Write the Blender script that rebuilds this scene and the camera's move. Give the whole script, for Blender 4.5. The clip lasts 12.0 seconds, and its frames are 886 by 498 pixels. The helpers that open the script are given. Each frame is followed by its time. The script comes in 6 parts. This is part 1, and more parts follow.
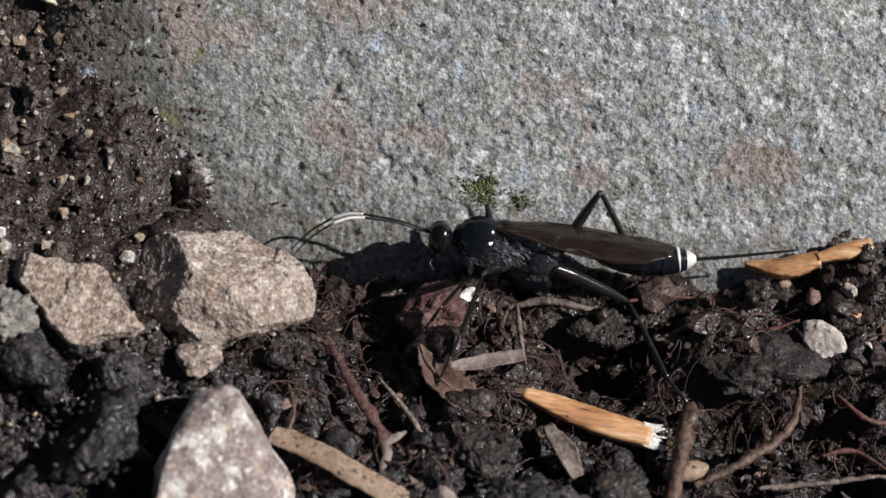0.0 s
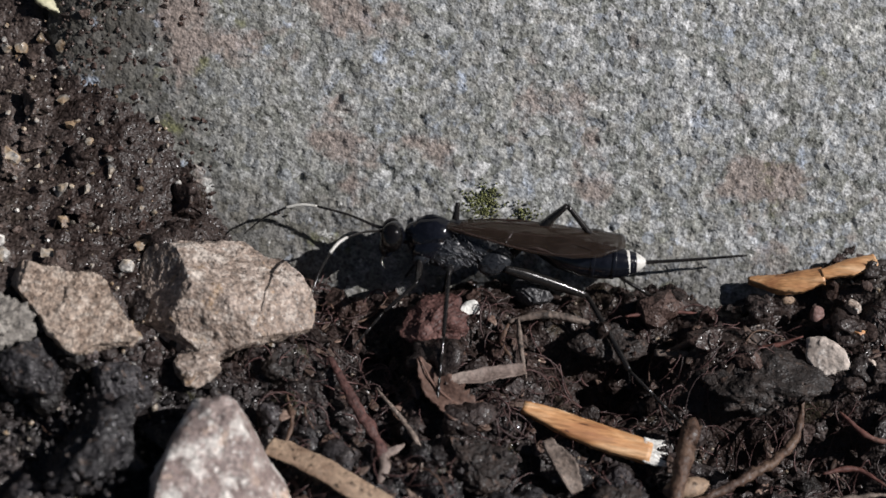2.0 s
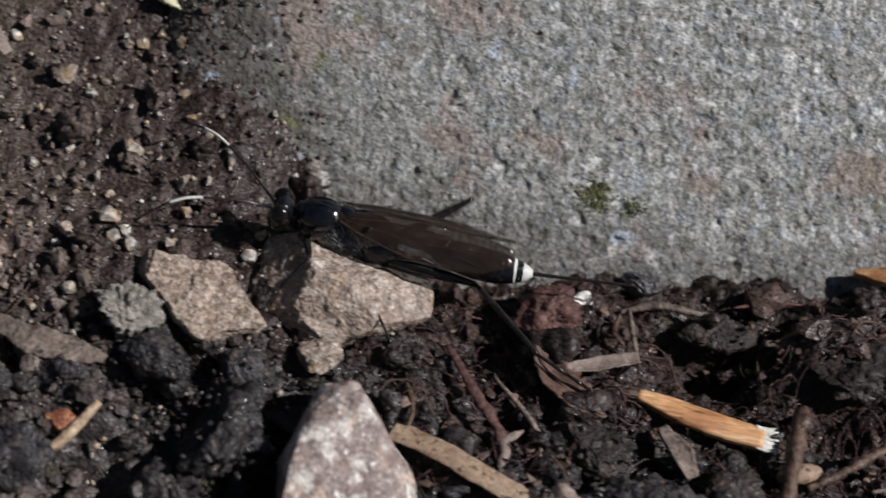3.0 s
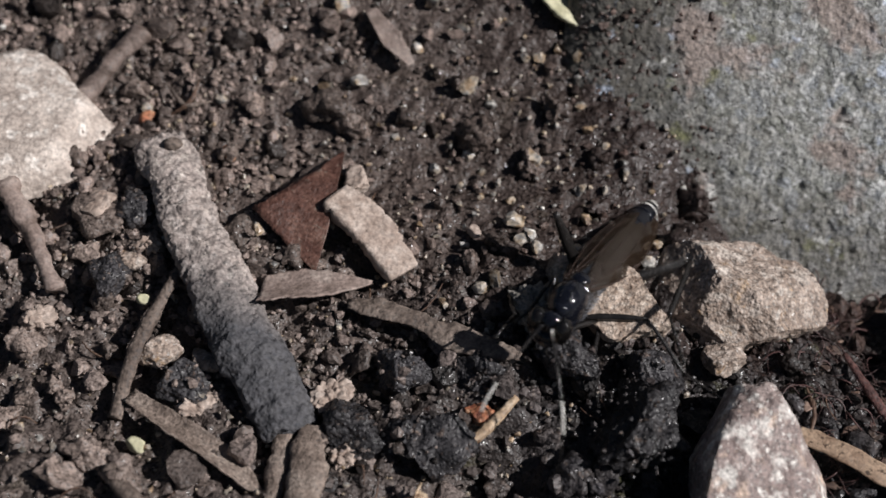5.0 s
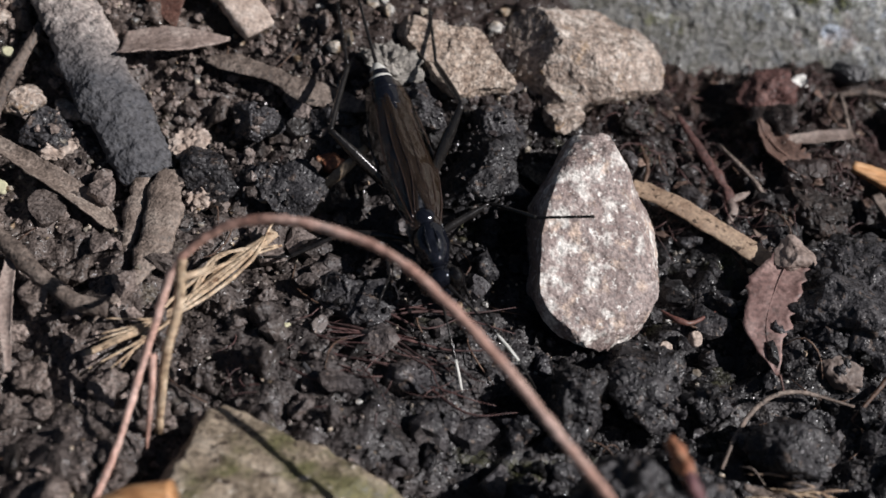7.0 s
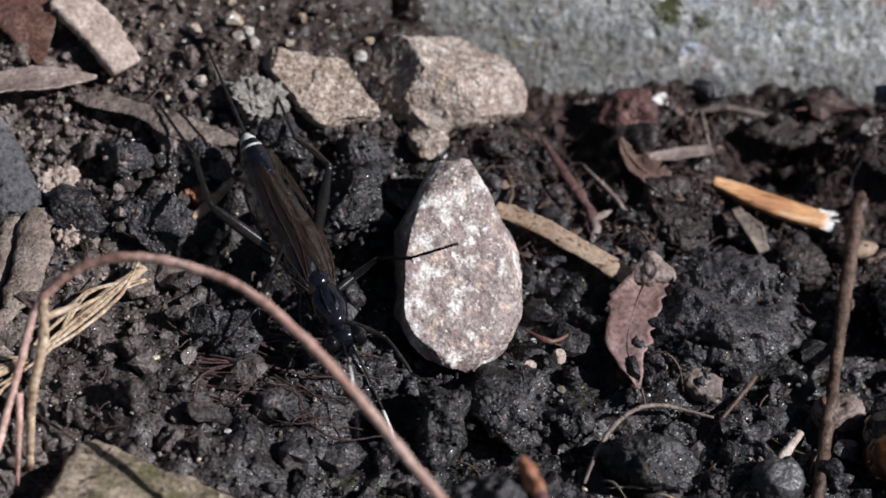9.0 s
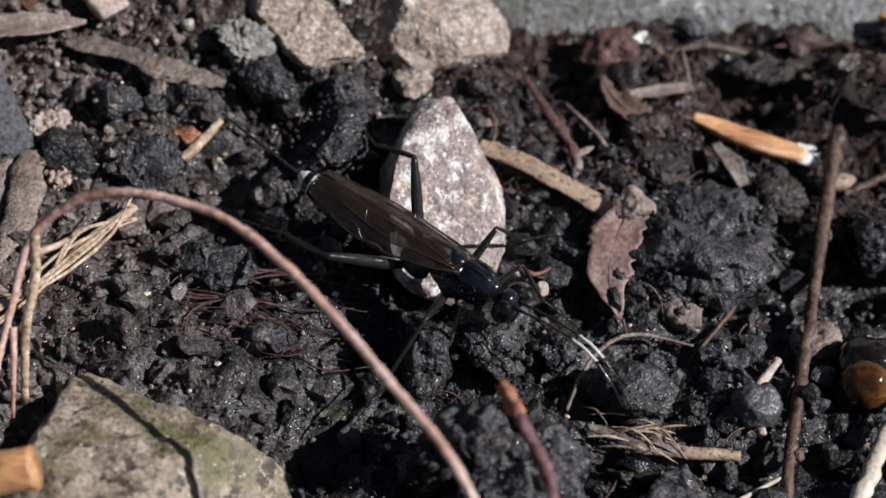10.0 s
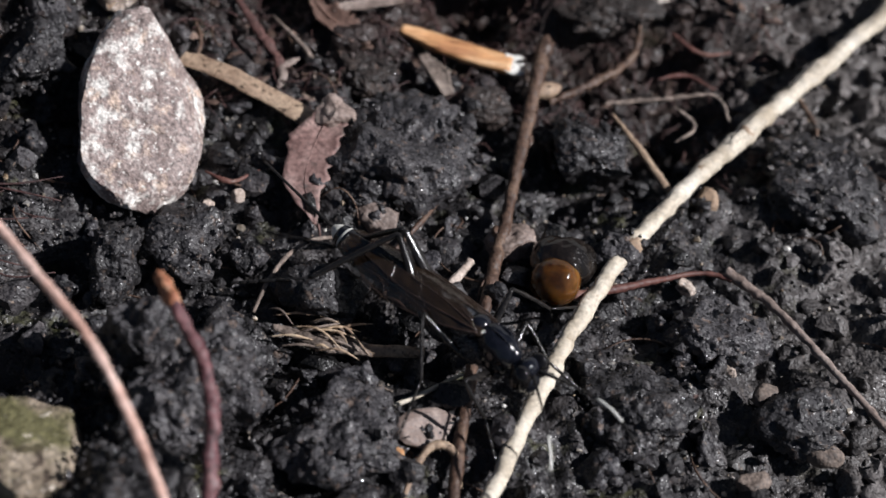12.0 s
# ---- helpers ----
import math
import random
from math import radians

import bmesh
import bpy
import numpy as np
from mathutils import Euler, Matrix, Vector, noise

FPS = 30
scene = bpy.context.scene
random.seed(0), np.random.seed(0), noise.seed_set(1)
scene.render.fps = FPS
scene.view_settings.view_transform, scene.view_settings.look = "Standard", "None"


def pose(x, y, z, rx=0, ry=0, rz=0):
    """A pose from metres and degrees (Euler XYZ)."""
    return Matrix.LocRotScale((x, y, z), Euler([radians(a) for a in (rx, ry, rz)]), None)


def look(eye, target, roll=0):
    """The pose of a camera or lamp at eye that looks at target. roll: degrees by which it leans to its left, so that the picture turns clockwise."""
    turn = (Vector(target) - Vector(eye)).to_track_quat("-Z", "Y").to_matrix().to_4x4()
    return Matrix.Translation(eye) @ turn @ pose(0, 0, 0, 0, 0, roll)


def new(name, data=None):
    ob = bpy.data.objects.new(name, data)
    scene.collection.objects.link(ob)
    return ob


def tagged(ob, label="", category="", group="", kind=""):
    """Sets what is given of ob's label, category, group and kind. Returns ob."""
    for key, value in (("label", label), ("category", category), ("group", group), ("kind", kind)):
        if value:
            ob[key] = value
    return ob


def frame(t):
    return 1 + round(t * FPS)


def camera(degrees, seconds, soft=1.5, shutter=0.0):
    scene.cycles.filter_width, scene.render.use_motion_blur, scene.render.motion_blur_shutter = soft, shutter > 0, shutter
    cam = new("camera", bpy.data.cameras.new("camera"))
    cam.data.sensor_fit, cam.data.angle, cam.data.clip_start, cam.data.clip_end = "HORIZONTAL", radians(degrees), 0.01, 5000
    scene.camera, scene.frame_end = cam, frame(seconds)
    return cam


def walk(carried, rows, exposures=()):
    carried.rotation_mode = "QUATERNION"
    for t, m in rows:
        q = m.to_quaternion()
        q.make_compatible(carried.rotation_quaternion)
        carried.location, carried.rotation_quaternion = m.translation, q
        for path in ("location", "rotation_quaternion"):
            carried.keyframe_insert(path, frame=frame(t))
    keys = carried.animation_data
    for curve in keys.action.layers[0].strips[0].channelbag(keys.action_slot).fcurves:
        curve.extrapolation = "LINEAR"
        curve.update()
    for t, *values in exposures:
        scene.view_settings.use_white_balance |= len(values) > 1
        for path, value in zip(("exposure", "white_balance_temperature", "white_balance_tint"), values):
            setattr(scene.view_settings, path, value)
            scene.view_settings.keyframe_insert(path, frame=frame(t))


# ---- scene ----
MM = 0.001  # the place is a few centimetres wide: lengths below are in millimetres

cam = camera(27.88, 12.0, soft=1.6, shutter=0.2)
cam.data.dof.use_dof, cam.data.dof.focus_distance, cam.data.dof.aperture_fstop = True, 0.0768, 46.0
PATH = [
    (0, (4.727, -46.065, 60.833), (5.076, 0.889, 2.351), 7.61),
    (0.5, (4.892, -45.527, 61.621), (5.033, 1.322, 3.054), 7.60),
    (1, (5.097, -46.733, 60.290), (5.176, 1.118, 2.538), 7.70),
    (1.5, (5.082, -46.323, 59.938), (5.144, 1.397, 2.078), 7.84),
    (2, (5.179, -45.891, 60.359), (4.973, 1.579, 2.294), 7.66),
    (2.5, (3.678, -47.354, 60.018), (3.542, 0.548, 2.308), 7.74),
    (3, (0.819, -48.564, 60.309), (0.114, -0.325, 2.885), 7.41),
    (3.2, (-2.949, -47.555, 61.337), (-2.896, -0.807, 2.689), 8.17),
    (4.8, (-8.775, -52.658, 58.777), (-13.111, -2.856, 2.867), 5.33),
    (5, (-11.518, -53.893, 59.626), (-16.924, -4.232, 3.684), 4.60),
    (5.5, (-10.117, -56.529, 60.336), (-15.994, -6.786, 4.514), 4.27),
    (6, (-8.279, -58.614, 58.709), (-11.261, -8.736, 2.778), 6.96),
    (6.5, (-8.157, -59.939, 58.672), (-10.772, -12.357, 0.757), 7.51),
    (6.7, (-8.088, -60.938, 58.459), (-9.921, -13.745, 0.197), 8.32),
    (8.3, (-6.212, -60.968, 59.380), (-5.019, -13.542, 1.291), 10.21),
    (8.5, (-5.447, -60.837, 60.042), (-4.262, -13.399, 1.963), 10.03),
    (9, (-4.587, -60.832, 60.721), (-3.156, -13.166, 2.834), 9.45),
    (9.5, (-2.634, -62.463, 60.375), (-1.256, -15.673, 1.776), 8.87),
    (10, (-3.333, -62.839, 61.245), (-2.098, -16.291, 2.451), 8.57),
    (10.5, (-1.214, -62.912, 61.870), (0.393, -16.043, 3.341), 8.52),
    (11, (2.017, -63.746, 62.202), (4.253, -17.187, 3.446), 8.75),
    (11.5, (5.041, -64.809, 60.965), (8.899, -17.868, 2.599), 10.03),
    (12, (6.824, -65.577, 59.784), (11.653, -18.750, 1.399), 10.98),
]
walk(cam, [(t, look(Vector(eye) * MM, Vector(target) * MM, roll)) for t, eye, target, roll in PATH],
     exposures=((0, 0.34, 6500, 10), (1.0, 0.26, 6500, 10), (2.0, 0.16, 6500, 10), (2.5, 0.12, 6500, 10), (3.2, 0.08, 6500, 10), (5.0, 0.19, 6500, 10), (6.5, 0.27, 6500, 10), (8.5, 0.42, 6180, 10), (12.0, 0.5, 6260, 10)))

# ---- sun, sky, exposure ----
SUN_AZ, SUN_EL = 98.0, 43.0  # degrees, azimuth clockwise from +y
world = bpy.data.worlds.new("world")
scene.world = world
world.use_nodes = True
sky = world.node_tree.nodes.new("ShaderNodeTexSky")
sky.sky_type, sky.sun_disc = "NISHITA", False
sky.sun_elevation, sky.sun_rotation = radians(SUN_EL), radians(SUN_AZ)
world.node_tree.links.new(sky.outputs[0], world.node_tree.nodes["Background"].inputs[0])
world.node_tree.nodes["Background"].inputs[1].default_value = 0.019
sun_data = bpy.data.lights.new("sun", "SUN")
sun_data.energy, sun_data.angle, sun_data.color = 4.5, radians(0.6), (1.0, 0.965, 0.96)
sun = new("sun", sun_data)
_az, _el = radians(SUN_AZ), radians(SUN_EL)
_to = Vector((math.sin(_az) * math.cos(_el), math.cos(_az) * math.cos(_el), math.sin(_el)))
sun.matrix_world = look(_to, (0, 0, 0))


# ---- materials ----
def surface(name, cols, big=2.0, fine=0.25, rough=(0.6, 0.9), bump=0.03, contrast=0.5, spots=(), vary=0.0, island=0.0,
            spec=0.5, stretch=(1, 1, 1), coat=0.0, bump2=0.0, dry=None, grains=(), crusts_and_pit_shade=()):
    """A procedural surface. Sizes are millimetres: big and fine are the sizes of the two scales of variation, bump the depth of
    the relief; spots are (colour, size, threshold, softness); vary and island change the brightness from thing to thing."""
    m = bpy.data.materials.new(name)
    m.use_nodes = True
    nt = m.node_tree
    bsdf = nt.nodes["Principled BSDF"]
    add, link = nt.nodes.new, nt.links.new
    coord, mapping = add("ShaderNodeTexCoord"), add("ShaderNodeMapping")
    mapping.inputs["Scale"].default_value = [1000 * s for s in stretch]
    link(coord.outputs["Object"], mapping.inputs[0])

    def grain(size, detail, offset=0.0, roughness=0.6):
        n = add("ShaderNodeTexNoise")
        n.inputs["Scale"].default_value, n.inputs["Detail"].default_value = 1.0 / size, detail
        n.inputs["Roughness"].default_value = roughness
        if offset:
            shift = add("ShaderNodeVectorMath")
            shift.inputs[1].default_value = (offset, offset * 0.7, -offset)
            link(mapping.outputs[0], shift.inputs[0])
            link(shift.outputs[0], n.inputs["Vector"])
        else:
            link(mapping.outputs[0], n.inputs["Vector"])
        return n.outputs["Fac"]

    def spread(value, low, high, to_low, to_high):
        r = add("ShaderNodeMapRange")
        for k, v in zip((1, 2, 3, 4), (low, high, to_low, to_high)):
            r.inputs[k].default_value = v
        link(value, r.inputs[0])
        return r.outputs[0]

    def mixed(fac, a, b, blend="MIX"):
        x = add("ShaderNodeMix")
        x.data_type, x.blend_type = "RGBA", blend
        for socket, v in ((x.inputs["Factor"], fac), (x.inputs["A"], a), (x.inputs["B"], b)):
            if isinstance(v, (int, float)):
                socket.default_value = v
            elif isinstance(v, tuple):
                socket.default_value = (*v, 1)
            else:
                link(v, socket)
        return x.outputs["Result"]

    g_big, g_fine = grain(big, 3), grain(fine, 2.5, 3.1, 0.6)
    ramp = add("ShaderNodeValToRGB")
    while len(ramp.color_ramp.elements) < len(cols):
        ramp.color_ramp.elements.new(0.5)
    for k, c in enumerate(cols):
        ramp.color_ramp.elements[k].position = 0.3 + 0.4 * k / max(1, len(cols) - 1)
        ramp.color_ramp.elements[k].color = (*c, 1)
    link(g_big, ramp.inputs[0])
    colour = ramp.outputs[0]
    value = spread(g_fine, 0.3, 0.7, 1 - contrast, 1 + contrast)
    for k, (c, size, edge, soft) in enumerate(spots):
        colour = mixed(spread(grain(size, 4, 11.0 + 7 * k), edge - soft, edge + soft, 0, 1), colour, c)
    for size, amount, tints in grains:
        cell = add("ShaderNodeTexVoronoi")
        cell.inputs["Scale"].default_value = 1.0 / size
        warp = add("ShaderNodeVectorMath")
        warp.operation = "MULTIPLY_ADD"
        nz = add("ShaderNodeTexNoise")
        nz.inputs["Scale"].default_value = 2.2 / size
        link(mapping.outputs[0], nz.inputs["Vector"])
        link(nz.outputs["Color"], warp.inputs[0])
        warp.inputs[1].default_value = (0.35 * size,) * 3
        link(mapping.outputs[0], warp.inputs[2])
        link(warp.outputs[0], cell.inputs["Vector"])
        pick = add("ShaderNodeSeparateColor")
        link(cell.outputs["Color"], pick.inputs[0])
        tone = add("ShaderNodeValToRGB")
        while len(tone.color_ramp.elements) < len(tints):
            tone.color_ramp.elements.new(0.5)
        for k, c in enumerate(tints):
            tone.color_ramp.elements[k].position = k / (len(tints) - 1)
            tone.color_ramp.elements[k].color = (*c, 1)
        link(pick.outputs[0], tone.inputs[0])
        colour = mixed(amount, colour, tone.outputs[0])
    # each tint sets in along one axis, whether paler, browner or darker
    for along_axis, tint, near, far, amount, sway_by in dry or ():
        axis = add("ShaderNodeSeparateXYZ")
        link(mapping.outputs[0], axis.inputs[0])
        sway = add("ShaderNodeMath")
        sway.operation = "MULTIPLY_ADD"
        link(grain(6.0, 3, 40.0), sway.inputs[0])
        sway.inputs[1].default_value = sway_by
        link(axis.outputs[along_axis], sway.inputs[2])
        colour = mixed(spread(sway.outputs[0], near, far, 0, amount), colour, tint)
    for k, (c, size, edge, soft) in enumerate(crusts_and_pit_shade):
        colour = mixed(spread(grain(size, 5, 71.0 + 9 * k), edge - soft, edge + soft, 0, 0.8), colour, c)
    if vary or island:
        info = add("ShaderNodeObjectInfo") if vary else add("ShaderNodeNewGeometry")
        amount = vary or island
        rnd = spread(info.outputs["Random"] if vary else info.outputs["Random Per Island"], 0, 1, 1 - amount, 1 + amount)
        mul = add("ShaderNodeMath")
        mul.operation = "MULTIPLY"
        link(value, mul.inputs[0])
        link(rnd, mul.inputs[1])
        value = mul.outputs[0]
    grey = add("ShaderNodeCombineColor")
    for k in range(3):
        link(value, grey.inputs[k])
    link(mixed(1.0, colour, grey.outputs[0], "MULTIPLY"), bsdf.inputs["Base Color"])
    link(spread(g_fine, 0.3, 0.7, rough[0], rough[1]), bsdf.inputs["Roughness"])
    bsdf.inputs["Specular IOR Level"].default_value = spec
    bsdf.inputs["Coat Weight"].default_value = coat
    if bump:
        b = add("ShaderNodeBump")
        b.inputs["Distance"].default_value, b.inputs["Strength"].default_value = bump * MM, 1.0
        link(grain(fine * 1.6, 1.0, 8.2), b.inputs["Height"])
        if bump2:
            b2 = add("ShaderNodeBump")
            b2.inputs["Distance"].default_value = bump2 * MM
            link(grain(max(0.07, fine * 0.6), 0.5, 5.5), b2.inputs["Height"])
            link(b2.outputs[0], b.inputs["Normal"])
        link(b.outputs[0], bsdf.inputs["Normal"])
    return m


SOIL = surface("soil", [(0.0055, 0.0052, 0.0053), (0.0190, 0.0175, 0.0188), (0.042, 0.0375, 0.0375)], 2.0, 0.15, (0.08, 0.95), 0.12, 0.8,
               spots=[((0.10, 0.084, 0.072), 0.35, 0.64, 0.03), ((0.05, 0.022, 0.017), 0.8, 0.70, 0.03), ((0.042, 0.042, 0.018), 2.6, 0.64, 0.05), ((0.30, 0.27, 0.24), 0.13, 0.72, 0.02)], bump2=0.035,
               dry=[(1, (0.021, 0.0115, 0.0084), -2.5, 3.5, 0.8, 10.0), (0, (0.106, 0.083, 0.072), 3.0, -14.0, 0.75, 22.0), (0, (0.085, 0.077, 0.073), 27.0, 35.0, 0.7, 8.0)], spec=0.4)
CRUMB = surface("soil crumbs", [(0.0055, 0.0052, 0.0053), (0.0215, 0.0198, 0.0212), (0.050, 0.045, 0.045)], 1.6, 0.14, (0.1, 0.95), 0.07, 0.7,
                spots=[((0.13, 0.10, 0.08), 0.3, 0.66, 0.03)], island=0.85, bump2=0.03, dry=[(1, (0.035, 0.0195, 0.0145), -2.5, 3.5, 0.8, 10.0), (0, (0.187, 0.147, 0.127), 3.0, -14.0, 0.75, 22.0), (0, (0.085, 0.077, 0.073), 27.0, 35.0, 0.7, 8.0)], spec=0.4)
CLOD = surface("clod soil", [(0.0105, 0.0098, 0.0102), (0.0295, 0.0278, 0.030), (0.060, 0.0555, 0.056)], 0.9, 0.14, (0.08, 0.95), 0.08, 0.8,
               vary=0.35, spots=[((0.30, 0.27, 0.24), 0.14, 0.70, 0.02), ((0.085, 0.062, 0.05), 0.5, 0.63, 0.04)], bump2=0.035, spec=0.4)
BROWN_CLOD = surface("brown clod soil", [(0.007, 0.0048, 0.004), (0.018, 0.0120, 0.0098), (0.038, 0.026, 0.0205)], 0.9, 0.14, (0.4, 0.95), 0.07, 0.75,
                     vary=0.3, spots=[((0.22, 0.19, 0.16), 0.14, 0.72, 0.02), ((0.07, 0.042, 0.03), 0.5, 0.65, 0.04)], bump2=0.035, spec=0.5)
LUMP = surface("lump soil", [(0.008, 0.0075, 0.008), (0.0225, 0.0214, 0.0242), (0.046, 0.0428, 0.0445)], 0.9, 0.14, (0.08, 0.95), 0.08, 0.8,
               island=0.5, spots=[((0.30, 0.27, 0.24), 0.14, 0.70, 0.02), ((0.085, 0.062, 0.05), 0.5, 0.63, 0.04)], bump2=0.035,
               dry=[(1, (0.026, 0.0162, 0.0128), -2.5, 3.5, 0.8, 10.0), (0, (0.177, 0.138, 0.117), 3.0, -15.0, 0.8, 22.0), (0, (0.10, 0.09, 0.085), 27.0, 35.0, 0.7, 8.0)], spec=0.4)
GRAIN = surface("mineral grains", [(0.09, 0.06, 0.04), (0.22, 0.155, 0.095), (0.30, 0.26, 0.21), (0.17, 0.165, 0.16), (0.58, 0.56, 0.51)], 0.8, 0.2, (0.15, 0.7), 0.03, 0.4, island=0.6)
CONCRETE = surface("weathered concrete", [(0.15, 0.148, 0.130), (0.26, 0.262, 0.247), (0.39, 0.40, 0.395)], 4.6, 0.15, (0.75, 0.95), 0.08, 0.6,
                   grains=[(1.5, 0.3, [(0.17, 0.165, 0.14), (0.24, 0.25, 0.26), (0.31, 0.33, 0.36), (0.40, 0.39, 0.35), (0.62, 0.63, 0.64)]),
                           (0.42, 0.6, [(0.08, 0.10, 0.085), (0.22, 0.23, 0.20), (0.26, 0.27, 0.265), (0.32, 0.37, 0.44), (0.36, 0.35, 0.31), (0.50, 0.52, 0.53), (0.78, 0.79, 0.80)]),
                           (0.2, 0.32, [(0.05, 0.048, 0.042), (0.26, 0.255, 0.235), (0.52, 0.53, 0.52)])],
                   spots=[((0.16, 0.155, 0.125), 5.5, 0.57, 0.07), ((0.66, 0.67, 0.67), 0.6, 0.65, 0.02), ((0.36, 0.41, 0.49), 1.0, 0.66, 0.025)], bump2=0.035,
                   # darker towards the left end, and in the last entry towards the foot
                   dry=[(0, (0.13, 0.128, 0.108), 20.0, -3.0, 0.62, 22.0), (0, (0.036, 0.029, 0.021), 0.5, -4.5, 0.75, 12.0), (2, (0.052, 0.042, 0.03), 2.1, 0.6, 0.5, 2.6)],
                   # the two near-black blotches are the shade of small pits, put into the colour
                   crusts_and_pit_shade=[((0.60, 0.60, 0.57), 1.7, 0.655, 0.02), ((0.37, 0.42, 0.50), 1.9, 0.65, 0.03), ((0.045, 0.045, 0.038), 0.6, 0.655, 0.02), ((0.03, 0.03, 0.025), 0.22, 0.635, 0.03), ((0.66, 0.66, 0.64), 0.45, 0.69, 0.03), ((0.26, 0.21, 0.185), 4.6, 0.59, 0.03), ((0.13, 0.135, 0.055), 2.2, 0.68, 0.04)])
STONE = surface("brown stone", [(0.18, 0.13, 0.10), (0.30, 0.235, 0.19), (0.41, 0.335, 0.285)], 1.3, 0.17, (0.5, 0.9), 0.10, 0.6, grains=[(0.2, 0.28, [(0.05, 0.036, 0.028), (0.22, 0.17, 0.14), (0.56, 0.51, 0.46)])],
                spots=[((0.50, 0.44, 0.385), 1.2, 0.57, 0.045), ((0.30, 0.19, 0.095), 1.1, 0.625, 0.04), ((0.055, 0.04, 0.03), 0.5, 0.63, 0.03), ((0.7, 0.68, 0.64), 0.3, 0.67, 0.03)], vary=0.1, bump2=0.05)
RUST_STONE = surface("rusty stone", [(0.19, 0.135, 0.10), (0.34, 0.265, 0.21), (0.49, 0.41, 0.345)], 0.7, 0.16, (0.55, 0.9), 0.11, 0.6, grains=[(0.22, 0.3, [(0.05, 0.03, 0.02), (0.2, 0.14, 0.1), (0.5, 0.43, 0.36)])],
                     spots=[((0.06, 0.04, 0.03), 0.4, 0.64, 0.03), ((0.50, 0.43, 0.365), 0.6, 0.61, 0.03)], bump2=0.05)
PALE_STONE = surface("blotched stone", [(0.15, 0.11, 0.10), (0.23, 0.18, 0.165), (0.32, 0.26, 0.24)], 1.0, 0.17, (0.5, 0.85), 0.06, 0.55,
                     spots=[((0.60, 0.57, 0.53), 1.3, 0.567, 0.05), ((0.46, 0.35, 0.28), 1.0, 0.62, 0.06), ((0.66, 0.63, 0.59), 0.35, 0.64, 0.04), ((0.55, 0.52, 0.48), 0.16, 0.66, 0.03)], bump2=0.03)
MOSSY_STONE = surface("mossy stone", [(0.12, 0.094, 0.064), (0.23, 0.184, 0.134), (0.335, 0.28, 0.217)], 1.5, 0.22, (0.5, 0.9), 0.07, 0.5,
                      spots=[((0.05, 0.034, 0.024), 0.9, 0.57, 0.03), ((0.10, 0.092, 0.04), 3.2, 0.57, 0.06), ((0.46, 0.41, 0.34), 0.5, 0.66, 0.03)], bump2=0.03)
ORANGE_WOOD = surface("fresh split wood", [(0.30, 0.13, 0.055), (0.48, 0.25, 0.11), (0.64, 0.42, 0.24)], 0.8, 0.16, (0.4, 0.65), 0.04, 0.28,
                      stretch=(0.22, 1.6, 1.6), spots=[((0.12, 0.05, 0.02), 0.7, 0.66, 0.03)])
WHITE_END = surface("frayed white fibre", [(0.55, 0.54, 0.50), (0.78, 0.77, 0.73)], 0.5, 0.1, (0.7, 0.9), 0.04, 0.3)
BARK = surface("grey brown bark", [(0.065, 0.047, 0.038), (0.13, 0.10, 0.082), (0.23, 0.185, 0.155)], 1.0, 0.18, (0.6, 0.9), 0.07, 0.55,
               vary=0.2, spots=[((0.03, 0.024, 0.02), 0.5, 0.65, 0.03)], bump2=0.03)
GREY_BARK = surface("grey mouldy bark", [(0.16, 0.135, 0.122), (0.29, 0.243, 0.22), (0.41, 0.352, 0.32)], 3.0, 0.22, (0.65, 0.95), 0.09, 0.6,
                    spots=[((0.42, 0.37, 0.33), 0.4, 0.61, 0.05), ((0.05, 0.045, 0.042), 0.45, 0.64, 0.03)], bump2=0.06, grains=[(0.3, 0.3, [(0.06, 0.055, 0.052), (0.2, 0.17, 0.15), (0.30, 0.26, 0.23), (0.5, 0.46, 0.43)])], dry=[(1, (0.034, 0.038, 0.046), 2.4, -1.4, 0.9, 3.0)])
PALE_STRAW = surface("pale straw", [(0.36, 0.30, 0.22), (0.50, 0.44, 0.35), (0.60, 0.55, 0.46)], 1.5, 0.2, (0.5, 0.8), 0.04, 0.25,
                     spots=[((0.20, 0.13, 0.08), 0.7, 0.69, 0.03)], bump2=0.01)
BROWN_TWIG = surface("brown twig", [(0.035, 0.018, 0.012), (0.07, 0.038, 0.024), (0.12, 0.075, 0.05)], 1.0, 0.15, (0.45, 0.8), 0.06, 0.5, bump2=0.02)
RED_TWIG = surface("purple red bark", [(0.05, 0.018, 0.022), (0.10, 0.038, 0.042), (0.17, 0.085, 0.085)], 0.9, 0.2, (0.45, 0.8), 0.07, 0.5, spots=[((0.03, 0.02, 0.02), 0.6, 0.62, 0.04)], bump2=0.02)
PEELED = surface("peeled orange tip", [(0.14, 0.04, 0.022), (0.30, 0.12, 0.06), (0.42, 0.27, 0.17)], 0.5, 0.15, (0.5, 0.8), 0.07, 0.5)
ROOT = surface("pinkish root", [(0.30, 0.16, 0.122), (0.46, 0.285, 0.23), (0.60, 0.43, 0.37)], 1.6, 0.2, (0.4, 0.7), 0.05, 0.35, bump2=0.02)
YELLOW_ROOT = surface("yellow root", [(0.24, 0.16, 0.10), (0.38, 0.28, 0.185), (0.52, 0.42, 0.31)], 0.8, 0.2, (0.5, 0.8), 0.06, 0.45,
                      spots=[((0.14, 0.08, 0.045), 0.5, 0.64, 0.03)], bump2=0.02)
